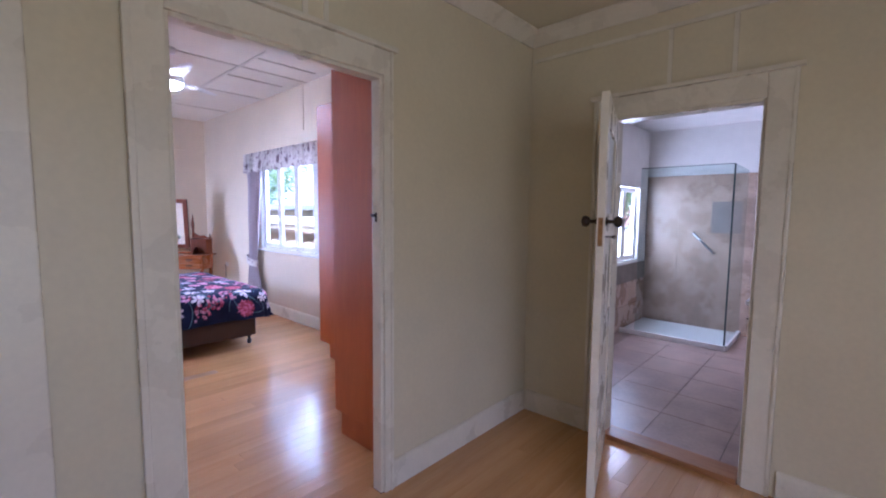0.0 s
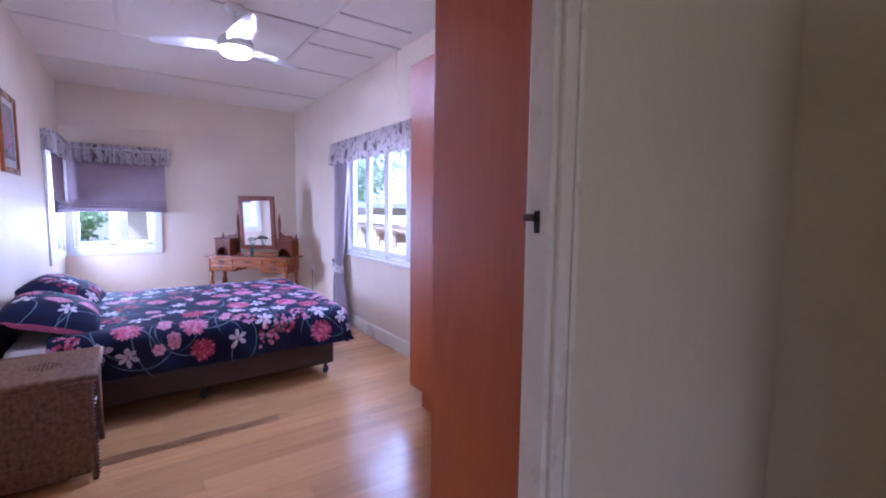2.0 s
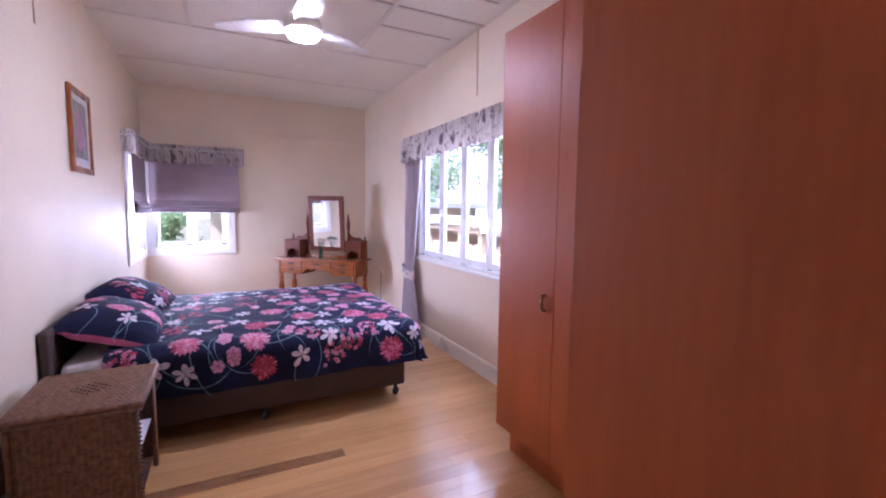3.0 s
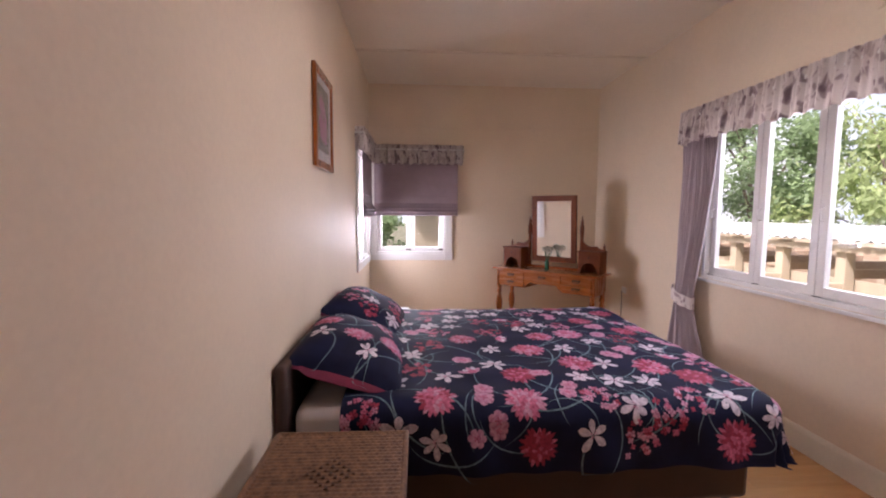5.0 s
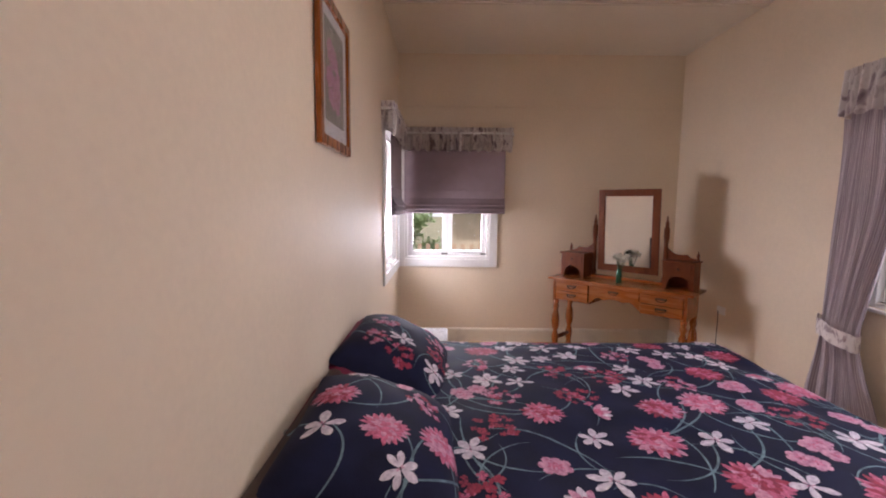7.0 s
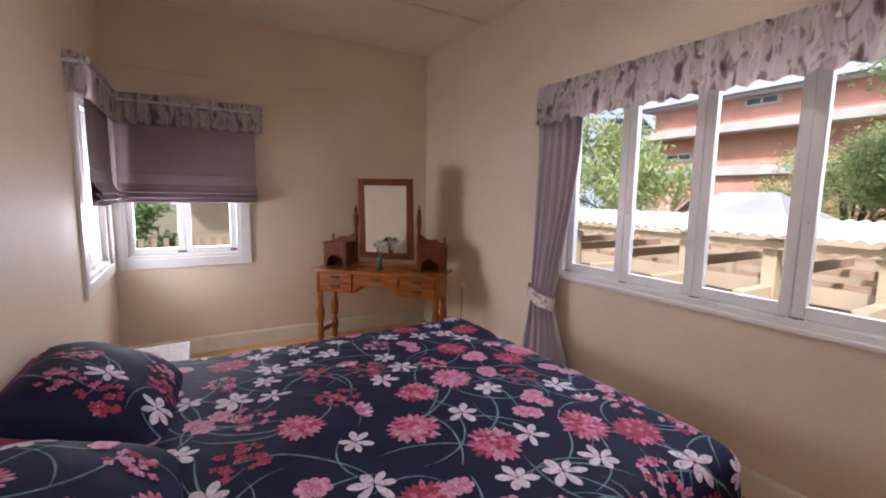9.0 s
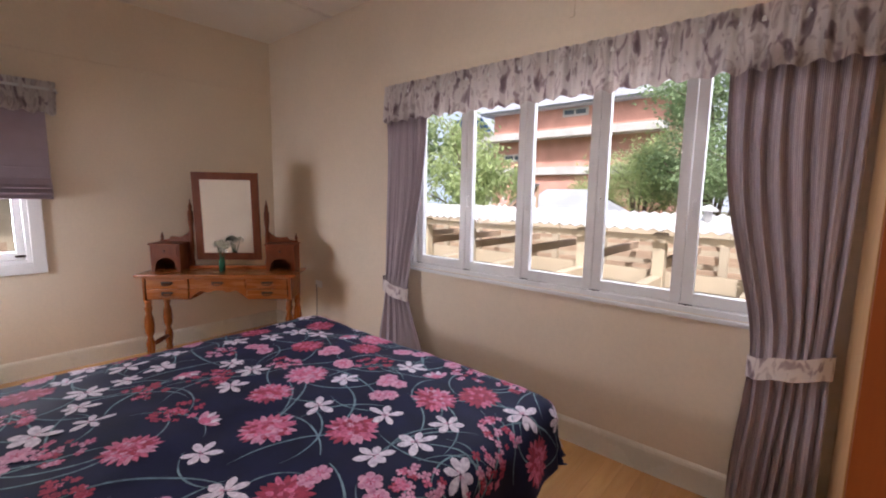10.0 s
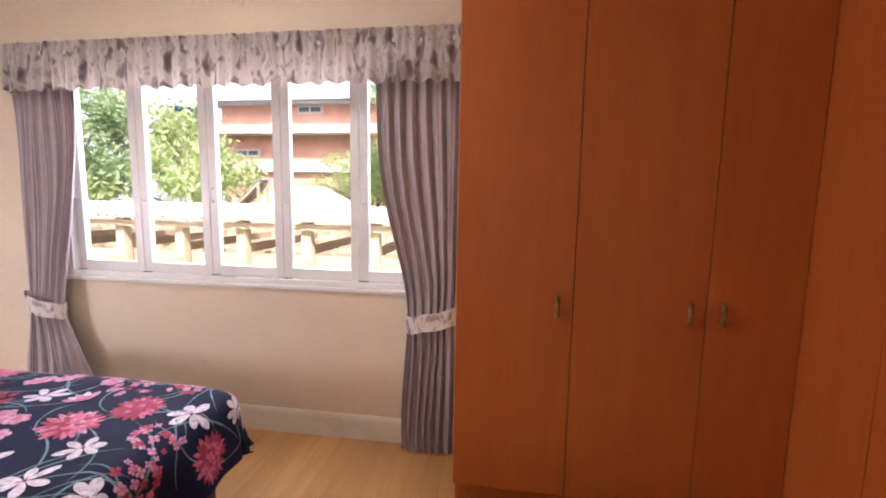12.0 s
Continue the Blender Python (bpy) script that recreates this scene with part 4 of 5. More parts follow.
wicker_table(pose(-4.36, 0.015, 0), 0.50, 0.45, 0.61, WICKER, WICKERDARK, "brown woven wicker bedside table with a diamond on top")
part("paper", box(-4.33, -3.89, 0.20, 0.455, 0.2935, 0.300), SHEET, None)
tagged(bpy.data.objects["paper"], "folded white cloth on the wicker table shelf", "cloth")
wicker_table(pose(-7.43, -0.05, 0), 0.40, 0.46, 0.42, WICKERWHITE, WICKERWHITE, "white painted wicker bedside table beyond the bed")

# ---- picture ----
picture = thing("picture", "floral print in a reddish brown wooden frame", "picture", pose(0, 0, 0))
PX0, PX1, PZ0, PZ1, PF = -5.905, -5.385, 1.738, 2.348, PIC_Y + 0.004
for x0, x1, z0, z1 in ((PX0, PX0 + 0.045, PZ0, PZ1), (PX1 - 0.045, PX1, PZ0, PZ1), (PX0 + 0.045, PX1 - 0.045, PZ0, PZ0 + 0.045), (PX0 + 0.045, PX1 - 0.045, PZ1 - 0.045, PZ1)):
    part("frame", box(x0, x1, PF, PF + 0.024, z0, z1, 0.006), PINEUP, picture)
part("mount", box(PX0 + 0.045, PX1 - 0.045, PF + 0.002, PF + 0.010, PZ0 + 0.045, PZ1 - 0.045), SHEET, picture, "off-white mount")
PRINTPAPER = mat("faded_flower_print", (0.30, 0.27, 0.23), 0.7, vary=0.2, scale=9, second=(0.12, 0.12, 0.10))
bm = bmesh.new()
add_sheet(bm, lambda u, v: (PX0 + 0.10 + u * (PX1 - PX0 - 0.20), PF + 0.0115, PZ0 + 0.11 + v * (PZ1 - PZ0 - 0.20)), 1, 1, 0, (0.4, 0.7))
part("flower_print", bm, PRINTPAPER, picture, "faded grey-green flower print")
bm = bmesh.new()
rngp = random.Random(3)
for _ in range(15):
    cx, cz, s, a0 = rngp.uniform(PX0 + 0.16, PX1 - 0.16), rngp.uniform(PZ0 + 0.2, PZ1 - 0.2), rngp.uniform(0.03, 0.055), rngp.uniform(0, 6)
    for k in range(6):
        a = a0 + k * 1.05
        ring = [(0, 0.15), (0.5, 0.45), (0.9, 0.3), (1.0, 0.0), (0.9, -0.3), (0.5, -0.45), (0, -0.15)]
        vs = [bm.verts.new((cx + s * (t * math.cos(a) - w * math.sin(a)), PF + 0.0122 + 0.0002 * (k % 3), cz + s * (t * math.sin(a) + w * math.cos(a)))) for t, w in ring]
        bm.faces.new(vs)
part("printed_flower", bm, PETALBLUSH, picture, "pink printed flowers")
glz = part("glazing", box(PX0 + 0.044, PX1 - 0.044, PF + 0.016, PF + 0.018, PZ0 + 0.044, PZ1 - 0.044), GLASS, picture)
glz.visible_shadow = False

# ---- dressing table ----
DW, DD, DH = 1.34, 0.41, 0.79
dresser = thing("dressing_table", "honey coloured wooden dressing table with turned legs and a swing mirror", "dressing table", pose(-8.08, 1.475, 0, 0, 0, 46))
part("tabletop", box(0, DW, 0, DD, DH - 0.022, DH, 0.007), PINE, dresser)
part("back_panel", box(0.05, DW - 0.05, DD - 0.045, DD - 0.027, DH - 0.22, DH - 0.022, 0.002), PINE, dresser)
for x0, x1 in ((0.05, 0.068), (DW - 0.068, DW - 0.05)):
    part("side_panel", box(x0, x1, 0.03, DD - 0.05, DH - 0.235, DH - 0.022, 0.003), PINEUP, dresser)


def drawer(parent, x0, x1, z0, z1, y=0.03, dark=False):
    front = part("drawer", box(x0, x1, y, y + 0.02, z0, z1, 0.004), PINEDARK if dark else PINE, parent)
    cx, cz = (x0 + x1) / 2, (z0 + z1) / 2
    bm = bmesh.new()
    add_box(bm, cx - 0.048, cx + 0.048, y - 0.003, y + 0.001, cz + 0.002, cz + 0.02, 0.001)
    add_tube(bm, [(cx - 0.04, y - 0.004, cz + 0.012), (cx - 0.036, y - 0.018, cz - 0.004), (cx, y - 0.022, cz - 0.011), (cx + 0.036, y - 0.018, cz - 0.004), (cx + 0.04, y - 0.004, cz + 0.012)], 0.0042, 6)
    part("drawer_handle", bm, IRON, front, "dark metal drop handle", True)


part("rail", box(0.068, DW - 0.068, 0.034, 0.05, DH - 0.045, DH - 0.022, 0.002), PINE, dresser)
for x0, x1 in ((0.075, 0.43), (0.91, DW - 0.075)):
    drawer(dresser, x0 + 0.006, x1 - 0.006, DH - 0.125, DH - 0.045)
    drawer(dresser, x0 + 0.006, x1 - 0.006, DH - 0.215, DH - 0.133)
    part("drawer_case", box(x0 - 0.004, x1 + 0.004, 0.052, DD - 0.05, DH - 0.228, DH - 0.023, 0.002), PINE, dresser)
drawer(dresser, 0.442, 0.900, DH - 0.125, DH - 0.045)
# shaped apron under the middle drawer
bm = bmesh.new()
n = 24
top = DH - 0.128
for y in (0.035, 0.05):
    row = []
    for k in range(n + 1):
        u = k / n
        edge_z = top - 0.018 - 0.055 * abs(2 * u - 1) ** 3 - 0.012 * math.cos(6 * math.pi * u)
        row.append((bm.verts.new((0.438 + 0.468 * u, y, top)), bm.verts.new((0.438 + 0.468 * u, y, edge_z))))
    for a, b in zip(row, row[1:]):
        bm.faces.new((a[0], a[1], b[1], b[0]) if y < 0.04 else (b[0], b[1], a[1], a[0]))
bm.verts.ensure_lookup_table()
half = 2 * (n + 1)
for k in range(n):
    i = 2 * k
    bm.faces.new((bm.verts[i + 1], bm.verts[i + half + 1], bm.verts[i + half + 3], bm.verts[i + 3]))
part("apron", bm, PINE, dresser)
LEG = [(0.020, 0), (0.026, 0.02), (0.030, 0.05), (0.022, 0.07), (0.030, 0.10), (0.035, 0.19), (0.026, 0.23), (0.020, 0.25), (0.034, 0.29), (0.040, 0.36), (0.034, 0.44), (0.021, 0.49), (0.030, 0.52), (0.030, 0.545), (0.022, 0.56), (0.028, 0.58), (0.030, 0.61)]
LEG = [(r, z * (DH - 0.235) / 0.61) for r, z in LEG]
for x in (0.075, DW - 0.075):
    for y in (0.055, DD - 0.06):
        part("leg", lathe(LEG, pose(x, y, 0), 14), PINEUP, dresser, "", True)
    part("stretcher", tube([(x, 0.06, 0.15), (x, DD / 2, 0.15), (x, DD - 0.065, 0.15)], [0.016, 0.024, 0.016], 10), PINEDARK, dresser, "", True)
for cx in (0.175, DW - 0.175):
    case = part("shelf_box", box(cx - 0.125, cx + 0.125, DD - 0.05, DD - 0.03, DH + 0.001, DH + 0.235, 0.003), PINEDARK, dresser, "small reddish side cabinet with an arched niche")
    for x0, x1 in ((cx - 0.125, cx - 0.110), (cx + 0.110, cx + 0.125)):
        part("cheek", box(x0, x1, DD - 0.23, DD - 0.051, DH + 0.001, DH + 0.235, 0.003), PINEDARK, case)
    part("lid", box(cx - 0.135, cx + 0.135, DD - 0.245, DD - 0.028, DH + 0.236, DH + 0.25, 0.004), PINEDARK, case)
    # arched front with a small drawer above
    bm = bmesh.new()
    n = 16
    for y in (DD - 0.232, DD - 0.218):
        row = []
        for k in range(n + 1):
            u = -1 + 2 * k / n
            zl = DH + 0.02 + 0.10 * math.sqrt(max(0.0, 1 - (u / 0.86) ** 2)) if abs(u) < 0.86 else DH + 0.002
            row.append((bm.verts.new((cx + 0.1095 * u, y, DH + 0.234)), bm.verts.new((cx + 0.1095 * u, y, zl))))
        for a, b in zip(row, row[1:]):
            bm.faces.new((a[0], a[1], b[1], b[0]))
    bm.verts.ensure_lookup_table()
    half = 2 * (n + 1)
    for k in range(n):
        i = 2 * k
        bm.faces.new((bm.verts[i + 1], bm.verts[i + half + 1], bm.verts[i + half + 3], bm.verts[i + 3]))
    part("arched_front", bm, PINEDARK, case)
    dr = part("small_drawer", box(cx - 0.10, cx + 0.10, DD - 0.238, DD - 0.2325, DH + 0.145, DH + 0.222, 0.002), PINEDARK, case)
    part("knob", lathe([(0.005, 0), (0.010, 0.008), (0.008, 0.014), (0.002, 0.016)], pose(cx, DD - 0.238, DH + 0.183, 90), 10), IRON, dr, "", True)
    out = -1 if cx < 0.5 else 1
    part("finial", lathe([(0.013, 0), (0.016, 0.012), (0.009, 0.024), (0.014, 0.042), (0.007, 0.062), (0.002, 0.085)], pose(cx + out * 0.105, DD - 0.06, DH + 0.25), 10), PINEDARK, case, "", True)
    # scrolled bracket from the cabinet up to the mirror post
    bm = bmesh.new()
    n = 14
    xa, xb = cx + out * 0.12, cx - out * 0.155
    rows = []
    for y in (DD - 0.07, DD - 0.055):
        row = []
        for k in range(n + 1):
            u = k / n
            h = 0.012 + 0.10 * (u ** 1.6) + 0.022 * math.sin(math.pi * 2 * u) * (u > 0.3)
            row.append((bm.verts.new((xa + (xb - xa) * u, y, DH + 0.25)), bm.verts.new((xa + (xb - xa) * u, y, DH + 0.25 + h))))
        rows.append(row)
        for a, b in zip(row, row[1:]):
            bm.faces.new((a[0], a[1], b[1], b[0]))
    for k in range(n):
        bm.faces.new((rows[0][k][1], rows[1][k][1], rows[1][k + 1][1], rows[0][k + 1][1]))
    part("scroll_bracket", bm, PINEDARK, case)
MX, MW, MZ0, MZ1 = 0.67, 0.575, 0.875, 1.675
for x in (MX - MW / 2 - 0.05, MX + MW / 2 + 0.05):
    part("mirror_post", lathe([(0.022, DH), (0.024, DH + 0.06), (0.016, DH + 0.10), (0.022, DH + 0.20), (0.017, DH + 0.38), (0.024, DH + 0.44), (0.024, DH + 0.52), (0.014, DH + 0.545), (0.018, DH + 0.57), (0.008, DH + 0.60), (0.003, DH + 0.64)], pose(x, DD - 0.07, 0), 12), PINEDARK, dresser, "", True)
swing = part("mirror_glass", box(-MW / 2 + 0.062, MW / 2 - 0.062, -0.004, 0.004, 0.062, MZ1 - MZ0 - 0.062), MIRROR, dresser, "rectangular mirror glass")
swing.matrix_basis = pose(MX, DD - 0.085, MZ0, 3.0, 0, 0)
for x0, x1, z0, z1 in ((-MW / 2, -MW / 2 + 0.066, 0, MZ1 - MZ0), (MW / 2 - 0.066, MW / 2, 0, MZ1 - MZ0), (-MW / 2 + 0.066, MW / 2 - 0.066, 0, 0.066), (-MW / 2 + 0.066, MW / 2 - 0.066, MZ1 - MZ0 - 0.066, MZ1 - MZ0)):
    part("mirror_frame", box(x0, x1, -0.014, 0.016, z0, z1, 0.006), PINEDARK, swing, "reddish brown mirror frame")
part("plinth_board", box(MX - MW / 2 - 0.07, MX + MW / 2 + 0.07, DD - 0.10, DD - 0.03, DH + 0.001, DH + 0.03, 0.004), PINE, dresser)

vase = thing("vase", "small green glass vase of white flowers on the dressing table", "vase", pose(-8.08, 1.475, DH, 0, 0, 46) @ pose(0.66, 0.17, 0.001))
GREENGLASS = mat("green_glass", (0.04, 0.22, 0.12), 0.08, vary=0.1, bump=0)
GREENGLASS.node_tree.nodes["Principled BSDF"].inputs["Transmission Weight"].default_value = 0.5
part("jar", lathe([(0.022, 0), (0.026, 0.004), (0.027, 0.09), (0.018, 0.11), (0.020, 0.125), (0.024, 0.13)], None, 16), GREENGLASS, vase, "", True)
LEAF = mat("dark_leaf", (0.035, 0.085, 0.03), 0.5, vary=0.3, scale=30)
CREAMPETAL = mat("cream_petal", (0.74, 0.72, 0.58), 0.6, vary=0.1, scale=40)
rngv = random.Random(5)
for k in range(7):
    a, d = k * 0.9, rngv.uniform(0.02, 0.085)
    hx, hy, hz = d * math.cos(a), d * math.sin(a) * 0.7, rngv.uniform(0.19, 0.25)
    st = part("stem", tube([(0, 0, 0.03), (hx * 0.4, hy * 0.4, 0.13), (hx, hy, hz)], 0.003, 5), LEAF, vase)
    bm = bmesh.new()
    for j in range(26):
        b, e = rngv.uniform(0, 6.28), rngv.uniform(-0.3, 1.3)
        dirv = Vector((math.cos(b) * math.cos(e), math.sin(b) * math.cos(e), math.sin(e)))
        side = dirv.cross(Vector((0, 0, 1))).normalized() if abs(dirv.z) < 0.95 else Vector((1, 0, 0))
        c = Vector((hx, hy, hz)) + dirv * 0.010
        tip = c + dirv * 0.034
        bm.faces.new([bm.verts.new(p) for p in (c, c + dirv * 0.020 + side * 0.014, tip, c + dirv * 0.020 - side * 0.014)])
    part("bloom", bm, CREAMPETAL if k % 4 != 3 else LEAF, st)

# ---- ceiling fan ----
FANX, FANY = -4.81, 1.405
fan = thing("ceiling_fan", "white three-bladed ceiling fan with a lit round lamp", "ceiling fan", pose(FANX, FANY, 0))
part("canopy", lathe([(0.065, CEIL_Z - 0.045), (0.075, CEIL_Z - 0.02), (0.075, CEIL_Z - 0.001)], None, 24), WHITE, fan, "", True)
part("rod", lathe([(0.013, 2.86), (0.013, CEIL_Z - 0.04)], None, 12), WHITE, fan, "", True)
part("motor", lathe([(0.128, 2.752), (0.134, 2.77), (0.13, 2.81), (0.10, 2.85), (0.03, 2.875)], None, 28), WHITE, fan, "", True)
LAMPGLOW = emitter("lamp_diffuser", (1.0, 0.95, 0.88), 76.0)
part("lamp", lathe([(0.05, 2.702), (0.096, 2.710), (0.112, 2.727), (0.112, 2.751)], None, 28), LAMPGLOW, fan, "glowing white diffuser", True)
for ang in (-4, 116, 240):
    m = pose(0, 0, 2.795, 0, 0, ang)

    def blade(u, v, low=0.0):
        r = 0.11 + 0.53 * u
        w = 0.055 + 0.035 * math.sin(math.pi * min(1, u * 1.15 + 0.12)) - 0.03 * max(0, u - 0.9) * 10
        y = (v - 0.5) * 2 * w
        return m @ Vector((r, y + 0.03 * u, 0.12 * y + 0.010 * math.sin(math.pi * v) - low))

    bm = bmesh.new()
    add_sheet(bm, blade, 14, 6)
    add_sheet(bm, lambda u, v: blade(u, v, 0.007), 14, 6)
    part("blade", bm, WHITE, fan, "", True)

outlet = thing("power_outlet", "white power outlet with a dark cord on the wall", "power outlet", pose(0, 0, 0))
part("plate", box(-7.58, -7.47, WIN_Y - 0.009, WIN_Y, 0.55, 0.62, 0.003), WHITE, outlet)
part("cord", tube([(-7.53, WIN_Y - 0.03, 0.58), (-7.53, WIN_Y - 0.026, 0.50), (-7.535, WIN_Y - 0.026, 0.3), (-7.54, WIN_Y - 0.03, 0.165)], 0.004, 6), BLACKPLASTIC, outlet, "", True)

# switch plate and strike on the bedroom door lining
strike = thing("strike_plate", "dark metal latch keeper on the door lining", "door latch", pose(0, 0, 0))
part("plate", box(-1.580, -1.566, DOOR_Y1 - 0.032, DOOR_Y1 - 0.0285, 1.447, 1.495, 0.001), IRON, strike)
part("keeper", box(-1.604, -1.576, DOOR_Y1 - 0.042, DOOR_Y1 - 0.032, 1.472, 1.488, 0.003), IRON, strike)

# ---- hall ----
structure("trim", box(HALL_X + 0.001, HALL_X + 0.02, 0.02, 0.150, 0, 2.30, 0.005), TRIM, "cream painted casing of the next door in the hall", "trim")
structure("door_2", box(HALL_X + 0.001, HALL_X + 0.012, -0.80, 0.02, 0, 2.15, 0.003), TRIM, "closed cream door in the hall", "door")
for p0, p1, out in (((HALL_X, -2.0, HALL_CEIL - 0.09), (HALL_X, BATH_Y, HALL_CEIL - 0.09), (1, 0, 0)), ((HALL_X, BATH_Y, HALL_CEIL - 0.09), (1.6, BATH_Y, HALL_CEIL - 0.09), (0, -1, 0))):
    bm = bmesh.new()
    path_prism(bm, [(0, 0), (0.012, 0), (0.03, 0.02), (0.06, 0.055), (0.09, 0.078), (0.09, 0.089), (0, 0.089)], p0, p1, out)
    bmesh.ops.recalc_face_normals(bm, faces=bm.faces)
    structure("cornice", bm, TRIM, "cream painted cornice", "trim")
structure("trim", box(HALL_X + 0.02, 1.6, BATH_Y - 0.010, BATH_Y, 2.57, 2.595, 0.003), TRIM, "thin cream wall cover strip", "trim")
for x in (-0.62, -0.30):
    structure("trim", box(x - 0.012, x + 0.012, BATH_Y - 0.008, BATH_Y, 2.23, 2.57, 0.002), TRIM, "thin cream wall cover strip", "trim")
for y in (0.86, 1.02, 1.12):
    structure("trim", box(HALL_X, HALL_X + 0.008, y - 0.012, y + 0.012, 2.30, 2.66, 0.002), TRIM, "thin cream wall cover strip", "trim")

PEBBLE = mat("obscured_glass", (0.70, 0.70, 0.68), 0.35, vary=0.12, scale=60, bump=0.9, fine=90)
leaf = tagged(new("door_1"), "cream painted bathroom door standing open with dark knobs", "door", "", "structure")
leaf.matrix_basis = pose(-0.915, 2.80, 0, 0, 0, -72.3)
LW = 0.745
for x0, x1, z0, z1 in ((0, 0.105, 0.012, 2.08), (LW - 0.105, LW, 0.012, 2.08), (0.105, LW - 0.105, 0.012, 0.22), (0.105, LW - 0.105, 1.93, 2.08), (0.105, LW - 0.105, 1.36, 1.50), (0.105, LW - 0.105, 0.80, 0.92)):
    part("door_frame_member", box(x0, x1, -0.019, 0.019, z0, z1, 0.003), TRIM, leaf)
for z0, z1 in ((0.22, 0.80), (0.92, 1.36)):
    part("door_panel", box(0.105, LW - 0.105, -0.009, 0.009, z0, z1, 0.002), TRIM, leaf)
part("glazing", box(0.105, LW - 0.105, -0.004, 0.004, 1.50, 1.93), PEBBLE, leaf, "obscured pebble glass")
for side in (-1, 1):
    k = part("door_knob", lathe([(0.022, 0), (0.022, 0.005), (0.010, 0.010), (0.009, 0.035), (0.022, 0.042), (0.029, 0.056), (0.024, 0.072), (0.006, 0.078)], pose(LW - 0.055, side * 0.019, 1.46, -90 * side), 16), IRON, leaf, "dark brown turned knob", True)
part("lock_plate", box(LW, LW + 0.002, -0.011, 0.011, 1.34, 1.48, 0.0005), BRASS, leaf)
part("key", tube([(LW - 0.055, 0.02, 1.385), (LW - 0.055, 0.05, 1.385), (LW - 0.055, 0.065, 1.392), (LW - 0.055, 0.07, 1.385), (LW - 0.055, 0.062, 1.378), (LW - 0.055, 0.05, 1.385)], 0.004, 6), IRON, leaf)
for z in (0.28, 1.78):
    part("hinge", box(-0.012, 0.0, -0.03, 0.004, z, z + 0.09, 0.002), BRASS, leaf)
THRESH = wood("threshold_wood", (0.28, 0.12, 0.04), (0.40, 0.19, 0.07), 0.35, axis=0)
structure("door_sill", box(BATH_X0 + 0.03, BATH_X1 - 0.03, BATH_Y - 0.03, BATH_IN + 0.02, 0.0, 0.035, 0.006), THRESH, "brown timber threshold of the bathroom door", "door sill")

# ---- bathroom ----
BTILE = mat("beige_wall_tile", (0.50, 0.36, 0.27), 0.28, vary=0.12, scale=5, bump=0.06, fine=40)
FTILE = mat("grey_brown_floor_tile", (0.40, 0.29, 0.24), 0.32, vary=0.12, scale=4, bump=0.08, fine=40)
GROUT = mat("grout", (0.30, 0.26, 0.22), 0.9, vary=0.1)
BWHITE = mat("bathroom_wall_paint", (0.80, 0.77, 0.74), 0.5, vary=0.03)
DARKWOOD = wood("dark_vanity_wood", (0.030, 0.012, 0.008), (0.055, 0.022, 0.014), 0.3, axis=0, coat=0.3)
BX_L, BX_R, BY_B, BZ = -1.80, 1.0, 6.30, 0.03
structure("floor", box(BX_L, BX_R, BATH_IN, BY_B, -0.05, BZ - 0.006), GROUT, "grout bed of the bathroom floor", "floor")
BATHFLOOR = bpy.data.objects["floor.001"]
wall_with_holes("wall_bathroom_window", 1, BATH_IN + 0.20, BY_B + 0.1, BX_L - 0.12, BX_L, 0, 2.6, [(4.70, 6.05, 0.87, 1.87)], [BWHITE], "white bathroom wall with a window over beige tiles")
wall_with_holes("wall_bathroom_back", 0, BX_L, BX_R, BY_B, BY_B + 0.12, 0, 2.6, [], [BWHITE], "white bathroom wall above the shower tiles")
wall_with_holes("wall_bathroom_side", 1, BATH_IN, BY_B + 0.1, BX_R, BX_R + 0.12, 0, 2.6, [], [BWHITE], "white bathroom wall")
structure("ceiling_bathroom", box(BX_L, BX_R, BATH_IN, BY_B, 2.6, 2.7), BWHITE, "white bathroom ceiling", "ceiling")
casement_window("window_4", 1, 4.70, 6.05, BX_L - 0.004, BX_L - 0.115, 0.87, 1.87, 3, "white painted bathroom window", False)


T = 0.45
for i in range(6):
    for j in range(8):
        x0, y0 = BX_L + i * T + 0.18 - 0.45, BATH_IN + 0.02 + j * T
        x1, y1 = min(x0 + T - 0.005, BX_R), min(y0 + T - 0.005, BY_B)
        x0 = max(x0, BX_L)
        if x1 - x0 > 0.02 and y1 - y0 > 0.02:
            part("tile", box(x0, x1, y0, y1, BZ - 0.006, BZ, 0.002), FTILE, BATHFLOOR)
tiling = tagged(new("wall_tiles"), "beige wall tiling round the shower", "tiling", "", "structure")
part("grout", box(BX_L, BX_R, BY_B - 0.004, BY_B - 0.0005, BZ, 2.0), GROUT, tiling)
part("grout", box(BX_L + 0.0005, BX_L + 0.004, BATH_IN + 0.2, BY_B - 0.004, BZ, 0.86), GROUT, tiling)
for j in range(7):
    z0, z1 = BZ + j * 0.30, min(BZ + j * 0.30 + 0.297, 2.0)
    if z1 - z0 < 0.03:
        continue
    for i in range(7):
        x0, x1 = BX_L + 0.011 + i * 0.40, min(BX_L + 0.011 + i * 0.40 + 0.397, BX_R)
        part("tile", box(x0, x1, BY_B - 0.010, BY_B - 0.004, z0, z1, 0.001), BTILE, tiling)
    if z1 < 0.88:
        for i in range(8):
            y0 = BATH_IN + 0.22 + i * 0.40
            part("tile", box(BX_L + 0.004, BX_L + 0.010, y0, min(y0 + 0.397, BY_B - 0.011), z0, z1, 0.001), BTILE, tiling)
